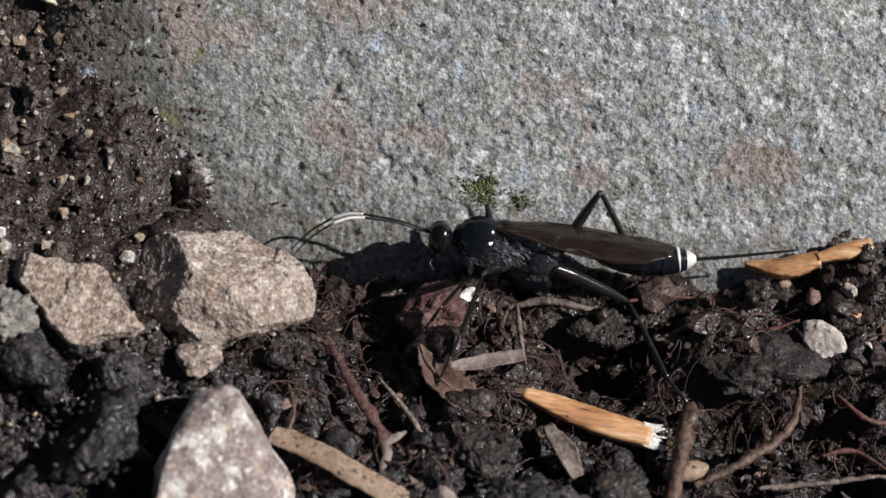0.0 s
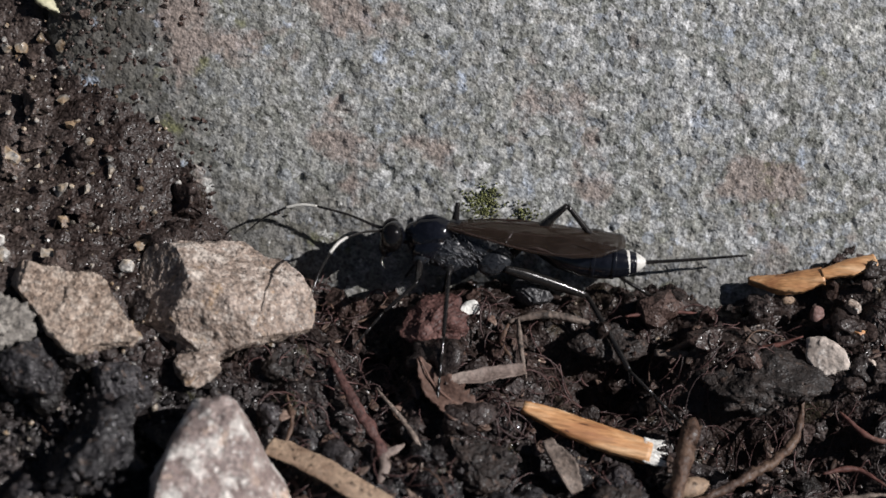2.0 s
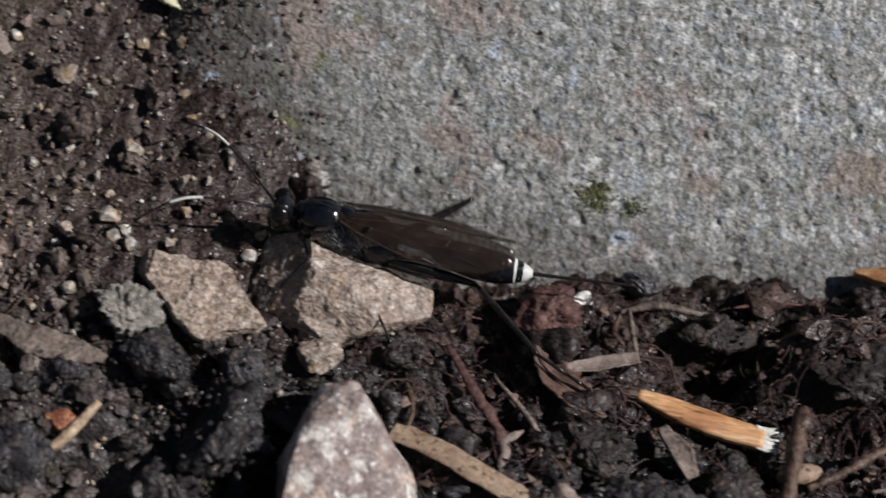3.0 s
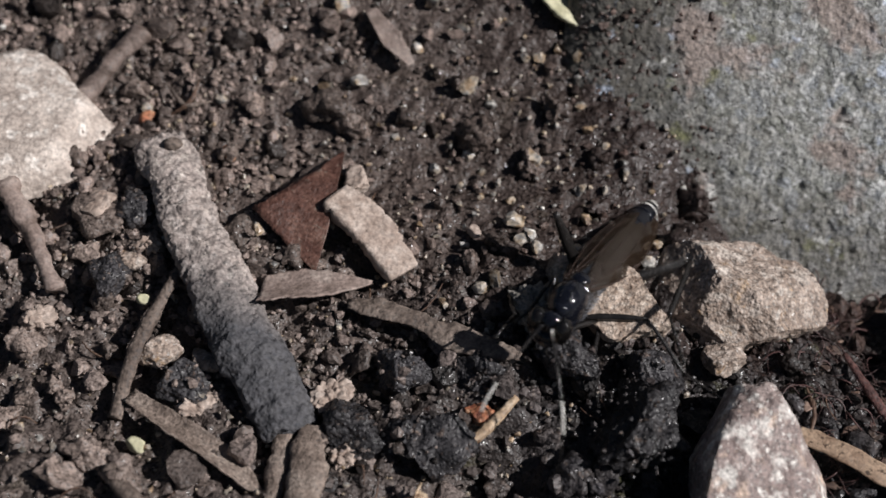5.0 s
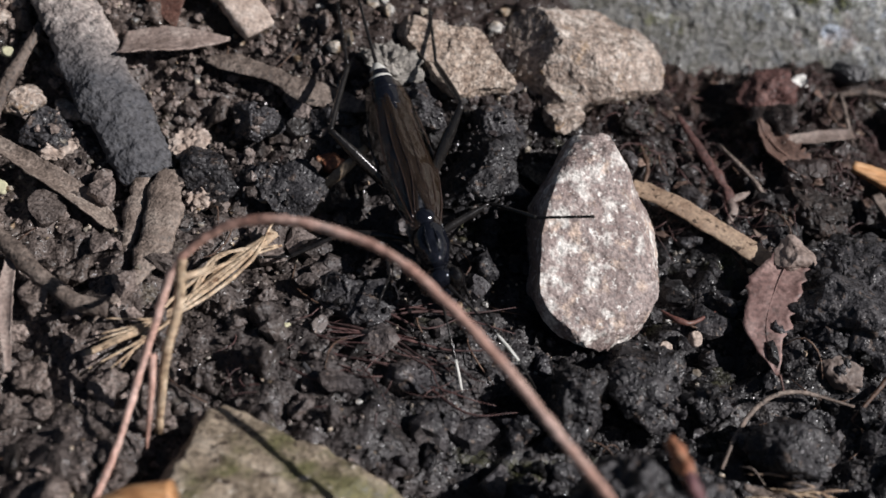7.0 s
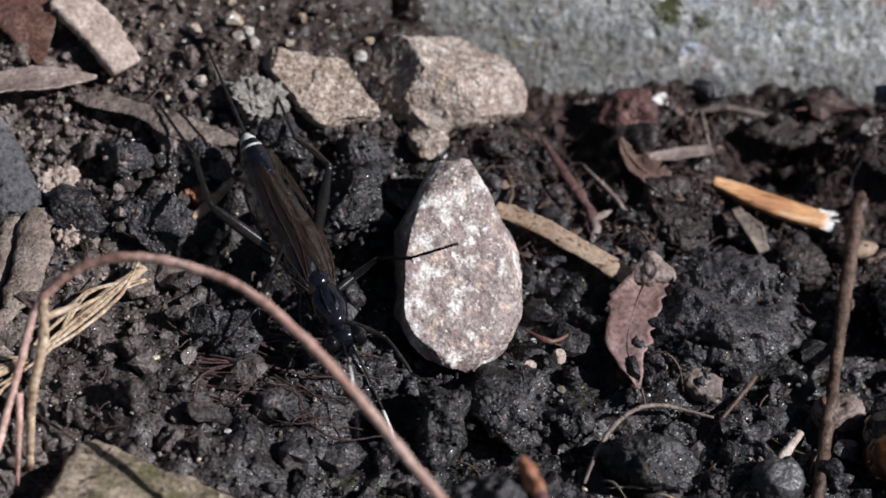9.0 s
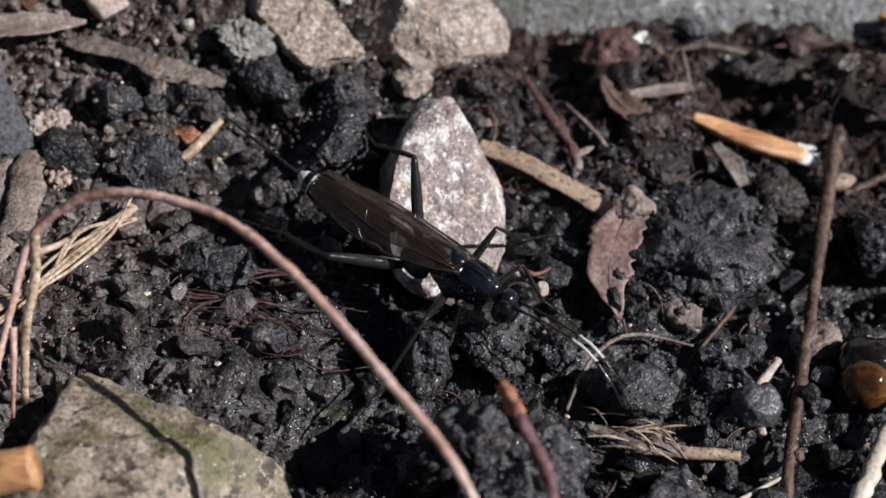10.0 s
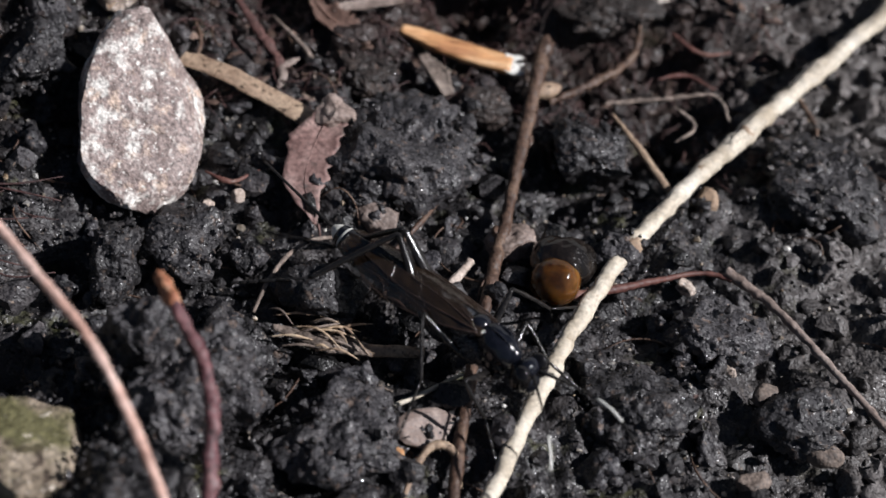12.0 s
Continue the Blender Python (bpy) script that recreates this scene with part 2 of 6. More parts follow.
RED_ROOT = surface("thin red brown roots", [(0.06, 0.02, 0.016), (0.11, 0.042, 0.032), (0.16, 0.085, 0.065)], 1.5, 0.2, (0.45, 0.8), 0.04, 0.4)
LEAF_VEIN = surface("rotted leaf veins", [(0.022, 0.010, 0.010), (0.05, 0.022, 0.020), (0.09, 0.05, 0.045)], 0.8, 0.15, (0.4, 0.8), 0.03, 0.4, island=0.5)
LEAF_DARK = surface("dark red brown leaf", [(0.045, 0.018, 0.012), (0.085, 0.037, 0.026), (0.14, 0.075, 0.055)], 1.2, 0.15, (0.4, 0.8), 0.05, 0.45, spots=[((0.20, 0.15, 0.12), 0.5, 0.66, 0.04)], bump2=0.02)
WOOD_BROWN = surface("rotting brown wood", [(0.085, 0.063, 0.050), (0.165, 0.127, 0.104), (0.25, 0.205, 0.172)], 0.9, 0.16, (0.5, 0.9), 0.08, 0.5, spots=[((0.04, 0.028, 0.02), 0.5, 0.64, 0.03), ((0.34, 0.28, 0.22), 0.3, 0.68, 0.03)], bump2=0.04)
LITTER = surface("leaf litter", [(0.03, 0.017, 0.012), (0.075, 0.045, 0.033), (0.17, 0.12, 0.095)], 0.9, 0.15, (0.45, 0.85), 0.04, 0.4, island=0.7)
RED_BARK = surface("red brown bark", [(0.035, 0.014, 0.012), (0.075, 0.032, 0.027), (0.13, 0.07, 0.06)], 0.7, 0.15, (0.5, 0.9), 0.06, 0.5, bump2=0.03)
CREAM_STONE = surface("cream stone", [(0.30, 0.25, 0.215), (0.42, 0.36, 0.315), (0.52, 0.46, 0.41)], 1.2, 0.2, (0.6, 0.9), 0.06, 0.4, spots=[((0.62, 0.57, 0.52), 0.8, 0.6, 0.04), ((0.16, 0.12, 0.10), 0.4, 0.67, 0.03)], bump2=0.03)
STRAP = surface("speckled brown leaf stalk", [(0.17, 0.11, 0.072), (0.27, 0.19, 0.13), (0.35, 0.26, 0.18)], 1.0, 0.14, (0.55, 0.85), 0.04, 0.35,
                spots=[((0.06, 0.036, 0.022), 0.3, 0.61, 0.03)])
LEAF_RED = surface("dry reddish leaf", [(0.115, 0.062, 0.054), (0.18, 0.107, 0.095), (0.26, 0.175, 0.155)], 1.2, 0.2, (0.45, 0.85), 0.05, 0.4, spots=[((0.05, 0.03, 0.025), 1.1, 0.63, 0.05)])
LEAF_BROWN = surface("dry brown leaf", [(0.075, 0.04, 0.028), (0.14, 0.08, 0.06), (0.21, 0.14, 0.11)], 1.3, 0.16, (0.45, 0.85), 0.05, 0.4, vary=0.25)
LEAF_GREY = surface("grey brown leaf", [(0.11, 0.08, 0.065), (0.19, 0.145, 0.125), (0.28, 0.23, 0.20)], 1.0, 0.15, (0.5, 0.85), 0.05, 0.35, vary=0.2)
PALE_FLAKE = surface("pale flat chip", [(0.24, 0.18, 0.145), (0.35, 0.28, 0.235), (0.46, 0.39, 0.34)], 0.8, 0.18, (0.6, 0.9), 0.06, 0.4, bump2=0.02)
LICHEN = surface("grey granular crust", [(0.10, 0.09, 0.08), (0.19, 0.175, 0.155), (0.30, 0.28, 0.25)], 0.5, 0.14, (0.6, 0.95), 0.06, 0.5, spots=[((0.05, 0.045, 0.04), 0.3, 0.62, 0.04)], bump2=0.03)
YELLOW_FLAKE = surface("pale yellow flake", [(0.42, 0.40, 0.25), (0.56, 0.54, 0.38)], 1.2, 0.2, (0.5, 0.8), 0.02, 0.2)
MOSS = surface("moss", [(0.075, 0.085, 0.026), (0.125, 0.135, 0.048), (0.18, 0.18, 0.08)], 0.8, 0.15, (0.7, 0.95), 0.03, 0.4, island=0.4)
CHITIN = surface("black chitin", [(0.004, 0.0045, 0.007), (0.007, 0.008, 0.012)], 0.6, 0.1, (0.09, 0.16), 0.0, 0.3)
CHITIN_DULL = surface("black hairy chitin", [(0.010, 0.011, 0.014), (0.022, 0.024, 0.028)], 0.4, 0.14, (0.2, 0.4), 0.06, 0.4)
DOWN = surface("grey down", [(0.16, 0.165, 0.18), (0.26, 0.265, 0.28)], 0.4, 0.1, (0.4, 0.6), 0.0, 0.2)
CHITIN_LEG = surface("dark leg", [(0.007, 0.0065, 0.0065), (0.018, 0.016, 0.015)], 0.7, 0.1, (0.16, 0.26), 0.0, 0.3)
EYE = surface("glossy eye", [(0.003, 0.003, 0.003), (0.006, 0.005, 0.005)], 0.4, 0.1, (0.06, 0.10), 0.0, 0.2)
WHITE_BAND = surface("ivory band", [(0.50, 0.49, 0.45), (0.64, 0.63, 0.59)], 0.4, 0.06, (0.35, 0.55), 0.008, 0.15)
DARK_RESIN = surface("dark glossy seed coat", [(0.006, 0.005, 0.0045), (0.015, 0.011, 0.009)], 0.8, 0.12, (0.06, 0.2), 0.02, 0.3)
SEED = surface("grey black seed", [(0.035, 0.035, 0.038), (0.075, 0.072, 0.072)], 0.7, 0.12, (0.35, 0.6), 0.05, 0.4)


def amber_material():
    m = surface("amber jelly", [(0.025, 0.010, 0.004), (0.08, 0.032, 0.007), (0.19, 0.088, 0.02)], 1.5, 0.3, (0.06, 0.14), 0.02, 0.3)
    b = m.node_tree.nodes["Principled BSDF"]
    b.inputs["Subsurface Weight"].default_value = 0.2
    b.inputs["Subsurface Radius"].default_value = (0.0012, 0.0005, 0.0002)
    b.inputs["Subsurface Scale"].default_value = 1.0
    return m


def wing_material():
    m = surface("smoky wing membrane", [(0.018, 0.0115, 0.0072), (0.029, 0.0188, 0.012)], 1.2, 0.28, (0.10, 0.2), 0.085, 0.08, spec=1.0, stretch=(0.5, 1.2, 1.0))
    b = m.node_tree.nodes["Principled BSDF"]
    b.inputs["Alpha"].default_value = 0.56
    return m


AMBER, WING = amber_material(), wing_material()
VEIN = surface("wing vein", [(0.02, 0.012, 0.009), (0.04, 0.024, 0.018)], 0.5, 0.1, (0.15, 0.25), 0.0, 0.2, spec=0.9)


# ---- shapes, in millimetres ----
def lattice(p, seed):
    h = (p[:, 0] * 374761393 + p[:, 1] * 668265263 + p[:, 2] * 2147483647 + seed * 974711) & 0xFFFFFFFF
    h = ((h ^ (h >> 13)) * 1274126177) & 0xFFFFFFFF
    return ((h ^ (h >> 16)) & 0xFFFF) / 65535.0


def vnoise(p, seed=0):
    """Smooth noise from 0 to 1 at rows of places."""
    p = np.asarray(p, float)
    i = np.floor(p).astype(np.int64)
    f = p - i
    f = f * f * (3 - 2 * f)
    out = np.zeros(len(p))
    for dx in (0, 1):
        for dy in (0, 1):
            for dz in (0, 1):
                w = (f[:, 0] if dx else 1 - f[:, 0]) * (f[:, 1] if dy else 1 - f[:, 1]) * (f[:, 2] if dz else 1 - f[:, 2])
                out += w * lattice(i + np.array([dx, dy, dz]), seed)
    return out


def fbm(p, octaves=4, seed=0, gain=0.5):
    total, amp, norm = np.zeros(len(p)), 1.0, 0.0
    p = np.asarray(p, float)
    for k in range(octaves):
        total += amp * vnoise(p * 2.03**k + 17.3 * k, seed + k)
        norm, amp = norm + amp, amp * gain
    return total / norm - 0.5


def granules(p, seed=0):
    """Rounded grains with sharp creases between them: about 1 on a grain's middle, 0 between grains."""
    p = np.asarray(p, float)
    i = np.floor(p).astype(np.int64)
    best = np.full(len(p), 9.0)
    deep = (-1, 0, 1) if np.ptp(p[:, 2]) > 0 else (0,)
    for dx in (-1, 0, 1):
        for dy in (-1, 0, 1):
            for dz in deep:
                c = i + np.array([dx, dy, dz])
                d = (c[:, 0] + lattice(c, seed) - p[:, 0]) ** 2 + (c[:, 1] + lattice(c, seed + 50) - p[:, 1]) ** 2
                if len(deep) > 1:
                    d += (c[:, 2] + lattice(c, seed + 90) - p[:, 2]) ** 2
                best = np.minimum(best, d)
    return 1 - np.sqrt(best)


def step(a, b, x):
    q = np.clip((x - a) / (b - a), 0, 1)
    return q * q * (3 - 2 * q)


def base(x, y):
    """Height of the soil without its crumbs."""
    x, y = np.asarray(x, float), np.asarray(y, float)
    left = step(-1, -11, x)
    z = -2.4 + 0.9 * step(-12, 0, y) + left * (2.6 * step(-14, 2, y) + 2.0 * step(2, 7, y) + 0.6 * np.clip(y - 7, 0, 7))
    return z + 2.4 * step(15, 25, x) * step(-3, 5, y)


def soil(x, y):
    """Height of the soil with hollows and lumps."""
    x, y = np.atleast_1d(np.asarray(x, float)), np.atleast_1d(np.asarray(y, float))
    p = np.stack([x, y, 0 * x], 1)
    near = np.exp(-(np.clip(np.abs(x) - 45, 0, None) / 30) ** 2 - (np.clip(np.abs(y) - 35, 0, None) / 30) ** 2)
    smooth = 1 - 0.75 * step(-4, -11, x) * step(-4, 1, y)
    w = p + 0.5 * np.stack([fbm(p / 0.9, 2, 71), fbm(p / 0.9, 2, 72), 0 * x], 1)
    relief = 3.1 * fbm(p / 3.6, 4, 5, 0.55) * smooth + 0.62 * (granules(w / 1.7, 9) - 0.5) * smooth + 0.16 * (granules(w / 0.7, 13) - 0.5)
    relief = relief + 0.06 * (granules(w / 0.3, 17) - 0.5) + 0.75 * fbm(p / 0.6, 4, 21, 0.7)
    sunk = 0 * x
    for hx, hy, r, deep in ((12.4, -0.9, 1.8, 2.8), (17.4, 0.7, 2.2, -0.9), (2.6, -0.6, 2.4, 1.4), (0.6, 2.2, 1.5, 1.0), (18.6, -3.0, 2.0, 2.8), (22.6, -3.2, 2.6, 3.0), (22.6, -7.6, 3.0, 3.4), (-5.7, -10.0, 1.2, 1.2), (-4.8, -18.6, 1.6, 1.5), (-6.4, -24.6, 2.2, 1.6),
                            (-12.7, -11.6, 1.8, 1.3), (8.2, -7.4, 1.6, 1.2), (3.2, 1.0, 1.5, 0.9), (5.0, -11.0, 1.0, 1.2), (17.2, -12.6, 1.4, 1.3), (26.6, -20.8, 1.3, 1.2), (-16.6, -14.0, 1.4, 1.0)):
        sunk = sunk - deep * np.exp(-((x - hx) ** 2 + (y - hy) ** 2) / r**2)
    return base(x, y) - 0.25 + sunk + relief * (0.3 + 0.7 * near)


def on(x, y, h=0.0):
    return (x, y, float(base(x, y)) + h)


def mesh_of(name, verts, faces, mat, smooth=True):
    me = bpy.data.meshes.new(name)
    me.from_pydata((np.asarray(verts, float) * MM).tolist(), [], faces if isinstance(faces, list) else faces.tolist())
    me.materials.append(mat)
    me.polygons.foreach_set("use_smooth", [smooth] * len(me.polygons))
    me.update()
    return me


def part(name, shape, mat, parent=None, label="", smooth=True):
    """One mesh object; under a thing or a part if parent is given."""
    ob = new(name, mesh_of(name, *shape, mat, smooth))
    ob.parent = parent
    return tagged(ob, label)


def join(*shapes):
    verts, faces, n = [], [], 0
    for v, f in shapes:
        verts.append(np.asarray(v, float))
        faces += [tuple(int(i) + n for i in face) for face in f]
        n += len(v)
    return np.concatenate(verts), faces


def placed(shape, m):
    v, f = shape
    a = np.array(m)
    return np.asarray(v) @ a[:3, :3].T + a[:3, 3], f


def centred(shape):
    """The shape about its lowest middle, and that place."""
    v = np.asarray(shape[0], float)
    c = np.array([(v[:, 0].min() + v[:, 0].max()) / 2, (v[:, 1].min() + v[:, 1].max()) / 2, v[:, 2].min()])
    return (v - c, shape[1]), c


_ICO = {}


def ico(sub):
    if sub not in _ICO:
        bm = bmesh.new()
        bmesh.ops.create_icosphere(bm, subdivisions=sub, radius=1.0)
        _ICO[sub] = (np.array([v.co[:] for v in bm.verts]), [tuple(v.index for v in f.verts) for f in bm.faces])
        bm.free()
    return _ICO[sub]


def rock(half, cuts=(), seed=0, sub=5, rough=0.08, taper=0.0, size=0.6, fine=0.03, crust=0.0):
    """A stone: an ellipsoid of the given half sizes, cut by planes (normal, share of the half size), with a worn, uneven face."""
    v, f = ico(sub)
    v = v.copy()
    v *= (1 + 1.1 * rough * fbm(v * 1.4 + seed * 3.7, 3, seed) * 2)[:, None]
    for n, d in cuts:
        n = np.array(n, float) / np.linalg.norm(n)
        over = np.clip(v @ n - d, 0, None)
        v -= over[:, None] * n * 0.94
    if taper:
        v[:, 0] *= 1 - taper * v[:, 1]
    v *= np.array(half)
    d = v / (np.linalg.norm(v, axis=1, keepdims=True) + 1e-9)
    v += d * (rough * 2.2 * fbm(v / size, 4, seed + 7)[:, None] + fine * 2 * fbm(v / 0.14, 2, seed + 31)[:, None])
    if crust:
        w = v + 0.3 * np.stack([fbm(v / 0.6, 2, seed + k) for k in (41, 42, 43)], 1)
        plates = np.clip(fbm(w / 1.3, 3, seed + 44) * 6, -0.5, 0.5)
        v = v + d * (crust * (plates + 0.7 * (granules(w / 0.8, seed + 45) - 0.5) + 0.8 * fbm(w / 0.3, 3, seed + 46)))[:, None]
    return v, f


def clod_shape(half, seed, sub=5, grit=0.0):
    v, f = ico(sub)
    r = 1 + (0.55 if max(half) < 2.3 else 0.95) * fbm(v * 1.3 + seed * 5.1, 3, seed)
    rnd = np.random.RandomState(seed)
    for _ in range(7):  # broken faces
        n = rnd.randn(3)
        n /= np.linalg.norm(n)
        v = v - np.clip(v @ n - (0.55 + 0.3 * rnd.rand()), 0, None)[:, None] * n
    v = v * r[:, None] * np.array(half) * 1.08
    s = float(np.mean(half))
    d = v / (np.linalg.norm(v, axis=1, keepdims=True) + 1e-9)
    w = v + 0.25 * np.stack([fbm(v / 0.5, 2, seed + k) for k in (11, 12, 13)], 1)
    q = 0.42 * (granules(w / 1.6, seed + 3) - 0.5) + 0.42 * fbm(v / 1.5, 3, seed + 5) + 0.55 * fbm(v / 0.55, 4, seed + 6, 0.66)
    if grit:
        q = q + grit * (granules(w / 0.32, seed + 8) - 0.4)
    return v + d * (q * min(1.5, 0.35 + 0.5 * s))[:, None], f


def spline(pts, n):
    """Points along a smooth line through pts."""
    p = np.array(pts, float)
    p = np.vstack([2 * p[0] - p[1], p, 2 * p[-1] - p[-2]])
    out = []
    for u in np.linspace(0, len(p) - 3 - 1e-6, n):
        k = int(u)
        t, a, b, c, d = u - k, p[k], p[k + 1], p[k + 2], p[k + 3]
        out.append(0.5 * (2 * b + (c - a) * t + (2 * a - 5 * b + 4 * c - d) * t**2 + (3 * b - a - 3 * c + d) * t**3))
    return np.array(out)


def tube(pts, radii, segs=8, n=24, flat=1.0, seed=0, wobble=0.1, up=(0, 0, 1), jag=0.0):
    """A closed rod through pts; radii run along it. flat squeezes it against up; jag frays its ends."""
    c = spline(pts, n)
    r = np.interp(np.linspace(0, 1, n), np.linspace(0, 1, len(radii)), radii)
    tan = np.gradient(c, axis=0)
    tan /= np.linalg.norm(tan, axis=1, keepdims=True) + 1e-12
    side = np.cross(tan, np.array(up, float))
    bad = np.linalg.norm(side, axis=1) < 0.05
    side[bad] = np.cross(tan[bad], (1.0, 0.2, 0.0))
    side /= np.linalg.norm(side, axis=1, keepdims=True)
    top = np.cross(side, tan)
    ang = np.linspace(0, 2 * np.pi, segs, endpoint=False)
    ring = c[:, None] + r[:, None, None] * (np.cos(ang)[None, :, None] * side[:, None] + flat * np.sin(ang)[None, :, None] * top[:, None])
    v = ring.reshape(-1, 3)
    if wobble:
        k = wobble * np.repeat(r, segs) * 2
        q = fbm(v / max(0.25, float(np.mean(r)) * 1.6), 3, seed)
        v = v + ((v - np.repeat(c, segs, axis=0)) / (np.repeat(r, segs)[:, None] + 1e-9)) * (k * q)[:, None]
    if jag:
        rnd = np.random.RandomState(seed + 1)
        v[:segs] -= tan[0] * (rnd.rand(segs, 1) * jag)
        v[-segs:] += tan[-1] * (rnd.rand(segs, 1) * jag)
    f = []
    for i in range(n - 1):
        for j in range(segs):
            a, b = i * segs + j, i * segs + (j + 1) % segs
            f.append((a, b, b + segs, a + segs))
    f.append(tuple(range(segs - 1, -1, -1)))
    f.append(tuple(range((n - 1) * segs, n * segs)))
    return v, f


def crinkle(shape, amount, size, seed=0):
    """The shape with a rough, uneven face."""
    v = np.asarray(shape[0], float)
    return v + 2 * amount * np.stack([fbm(v / size, 4, seed + k, 0.6) for k in (0, 20, 40)], 1), shape[1]


def blade(pts, left, right, thick=0.08, curl=0.0, n=28, m=11, seed=0, rag=0.05, up=(0, 0, 1), crumple=0.12):
    """A leaf or flake: a midline, the widths to both sides along it, a thickness, a curl and a ragged, crumpled face."""
    c = spline(pts, n)
    u = np.linspace(0, 1, n)
    wl = np.interp(u, np.linspace(0, 1, len(left)), left)
    wr = np.interp(u, np.linspace(0, 1, len(right)), right)
    rnd = np.random.RandomState(seed)
    wl, wr = wl * (1 + rag * rnd.randn(n)) + 0.01, wr * (1 + rag * rnd.randn(n)) + 0.01
    tan = np.gradient(c, axis=0)
    tan /= np.linalg.norm(tan, axis=1, keepdims=True) + 1e-12
    side = np.cross(np.array(up, float), tan)
    side /= np.linalg.norm(side, axis=1, keepdims=True) + 1e-12
    nor = np.cross(tan, side)
    s = np.linspace(-1, 1, m)
    w = np.where(s[None] < 0, wr[:, None], wl[:, None]) * s[None]
    v = c[:, None] + side[:, None] * w[..., None] + nor[:, None] * (curl * w**2 / max(0.2, float(np.max(wl + wr)) / 2))[..., None]
    v = v.reshape(-1, 3)
    nn = np.repeat(nor, m, axis=0)
    v = v + nn * (crumple * 2 * fbm(v / 0.9, 3, seed + 2))[:, None]
    lower = v - nn * (thick * (0.7 + 0.6 * vnoise(v / 0.4, seed)))[:, None]
    f = []
    k = n * m
    for i in range(n - 1):
        for j in range(m - 1):
            a = i * m + j
            f.append((a, a + m, a + m + 1, a + 1))
            f.append((a + k, a + k + 1, a + k + m + 1, a + k + m))
    rim = [j for j in range(m)] + [i * m + m - 1 for i in range(1, n)] + [(n - 1) * m + j for j in range(m - 2, -1, -1)] + [i * m for i in range(n - 2, 0, -1)]
    for a, b in zip(rim, rim[1:] + rim[:1]):
        f.append((a, b, b + k, a + k))
    return np.vstack([v, lower]), f


def thing(name, shape, mat, label, category, group="", kind="", smooth=True):
    """A top-level mesh whose origin lies at its foot."""
    s, c = centred(shape)
    ob = part(name, s, mat, None, "", smooth)
    ob.location = c * MM
    return tagged(ob, label, category, group, kind)


def sub(name, shape, mat, owner, label="", smooth=True):
    """A part of a thing, its shape given in the place's own coordinates."""
    v = np.asarray(shape[0], float) - np.array(owner.location) / MM
    return part(name, (v, shape[1]), mat, owner, label, smooth)


# ---- the ground and the concrete block ----
def stretched(lo, hi, pitch, reach):
    """Even steps from lo to hi, then wider and wider ones out to reach."""
    grow = [pitch * 1.35**k for k in range(1, 60)]
    out = np.cumsum(grow)
    out = out[out < reach]
    return np.concatenate([lo - out[::-1], np.arange(lo, hi, pitch), hi + out])


def sheet(u, v):
    rows, cols = len(v), len(u)
    a = (np.arange(rows - 1)[:, None] * cols + np.arange(cols - 1)[None]).ravel()
    return np.stack([a, a + 1, a + cols + 1, a + cols], 1)


def build_ground():
    u, v = stretched(-44, 38, 0.15, 3000), stretched(-36, 15, 0.15, 3000)
    x, y = [q.ravel() for q in np.meshgrid(u, v)]
    z = soil(x, y)
    ob = part("ground", (np.stack([x, y, z], 1), sheet(u, v)), SOIL)
    tagged(ob, "dark damp crumbly soil with fine lumps and hollows", "ground", kind="structure")


def face_y(x, z):
    """The worn front of the block, which leans back."""
    return 4.78 + 0.017 * x + 0.848 * z


def build_block():
    u = np.concatenate([np.arange(-13.6, 30, 0.085), 30 + np.cumsum([0.2 * 1.3**k for k in range(24)])])
    w = np.concatenate([np.arange(-3, 12, 0.085), 12 + np.cumsum([0.25 * 1.25**k for k in range(22)])])
    x, z = [q.ravel() for q in np.meshgrid(u, w)]
    y = face_y(x, z)
    p = np.stack([x, y, z], 1)
    q = p + 0.35 * np.stack([fbm(p / 0.4, 2, 61), fbm(p / 0.4, 2, 62), fbm(p / 0.4, 2, 63)], 1)
    pits = np.clip(fbm(p / 0.55, 3, 44) - 0.13, 0, None)
    y = y - 0.55 * fbm(p / 7.0, 3, 40) - 0.17 * fbm(p / 0.6, 3, 41) - 0.06 * (granules(q / 0.55, 43) - 0.5) - 0.06 * (granules(q / 0.27, 45) - 0.5) - 0.15 * fbm(p / 0.2, 2, 42) + 0.6 * pits
    y = y + 2.4 * np.clip((-11.5 - x + 0.8 * fbm(p / 2.0, 2, 47)) / 3.0, 0, None) ** 2  # the rounded end
    top = step(z.max() - 25, z.max(), z)
    y, z = y + 30 * top * top, z - 4 * top * top
    v, f = np.stack([x, y, z], 1), [tuple(q) for q in sheet(u, w).tolist()]
    cols, rows, n = len(u), len(w), len(v)
    back = v.copy()
    back[:, 1] = 140 + 0 * back[:, 1]
    rim = [j for j in range(cols)] + [i * cols + cols - 1 for i in range(1, rows)] + [(rows - 1) * cols + j for j in range(cols - 2, -1, -1)]
    rim += [i * cols for i in range(rows - 2, 0, -1)]
    ring = {a: n + k for k, a in enumerate(rim)}
    extra = back[rim]
    for a, b in zip(rim, rim[1:] + rim[:1]):
        f.append((b, a, ring[a], ring[b]))
    f.append(tuple(ring[a] for a in rim))
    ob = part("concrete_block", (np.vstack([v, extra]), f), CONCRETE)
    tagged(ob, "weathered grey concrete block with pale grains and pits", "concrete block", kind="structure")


def scatter(n, seed, x0, x1, y0, y1):
    rnd = np.random.RandomState(seed)
    return x0 + (x1 - x0) * rnd.rand(n), y0 + (y1 - y0) * rnd.rand(n), rnd


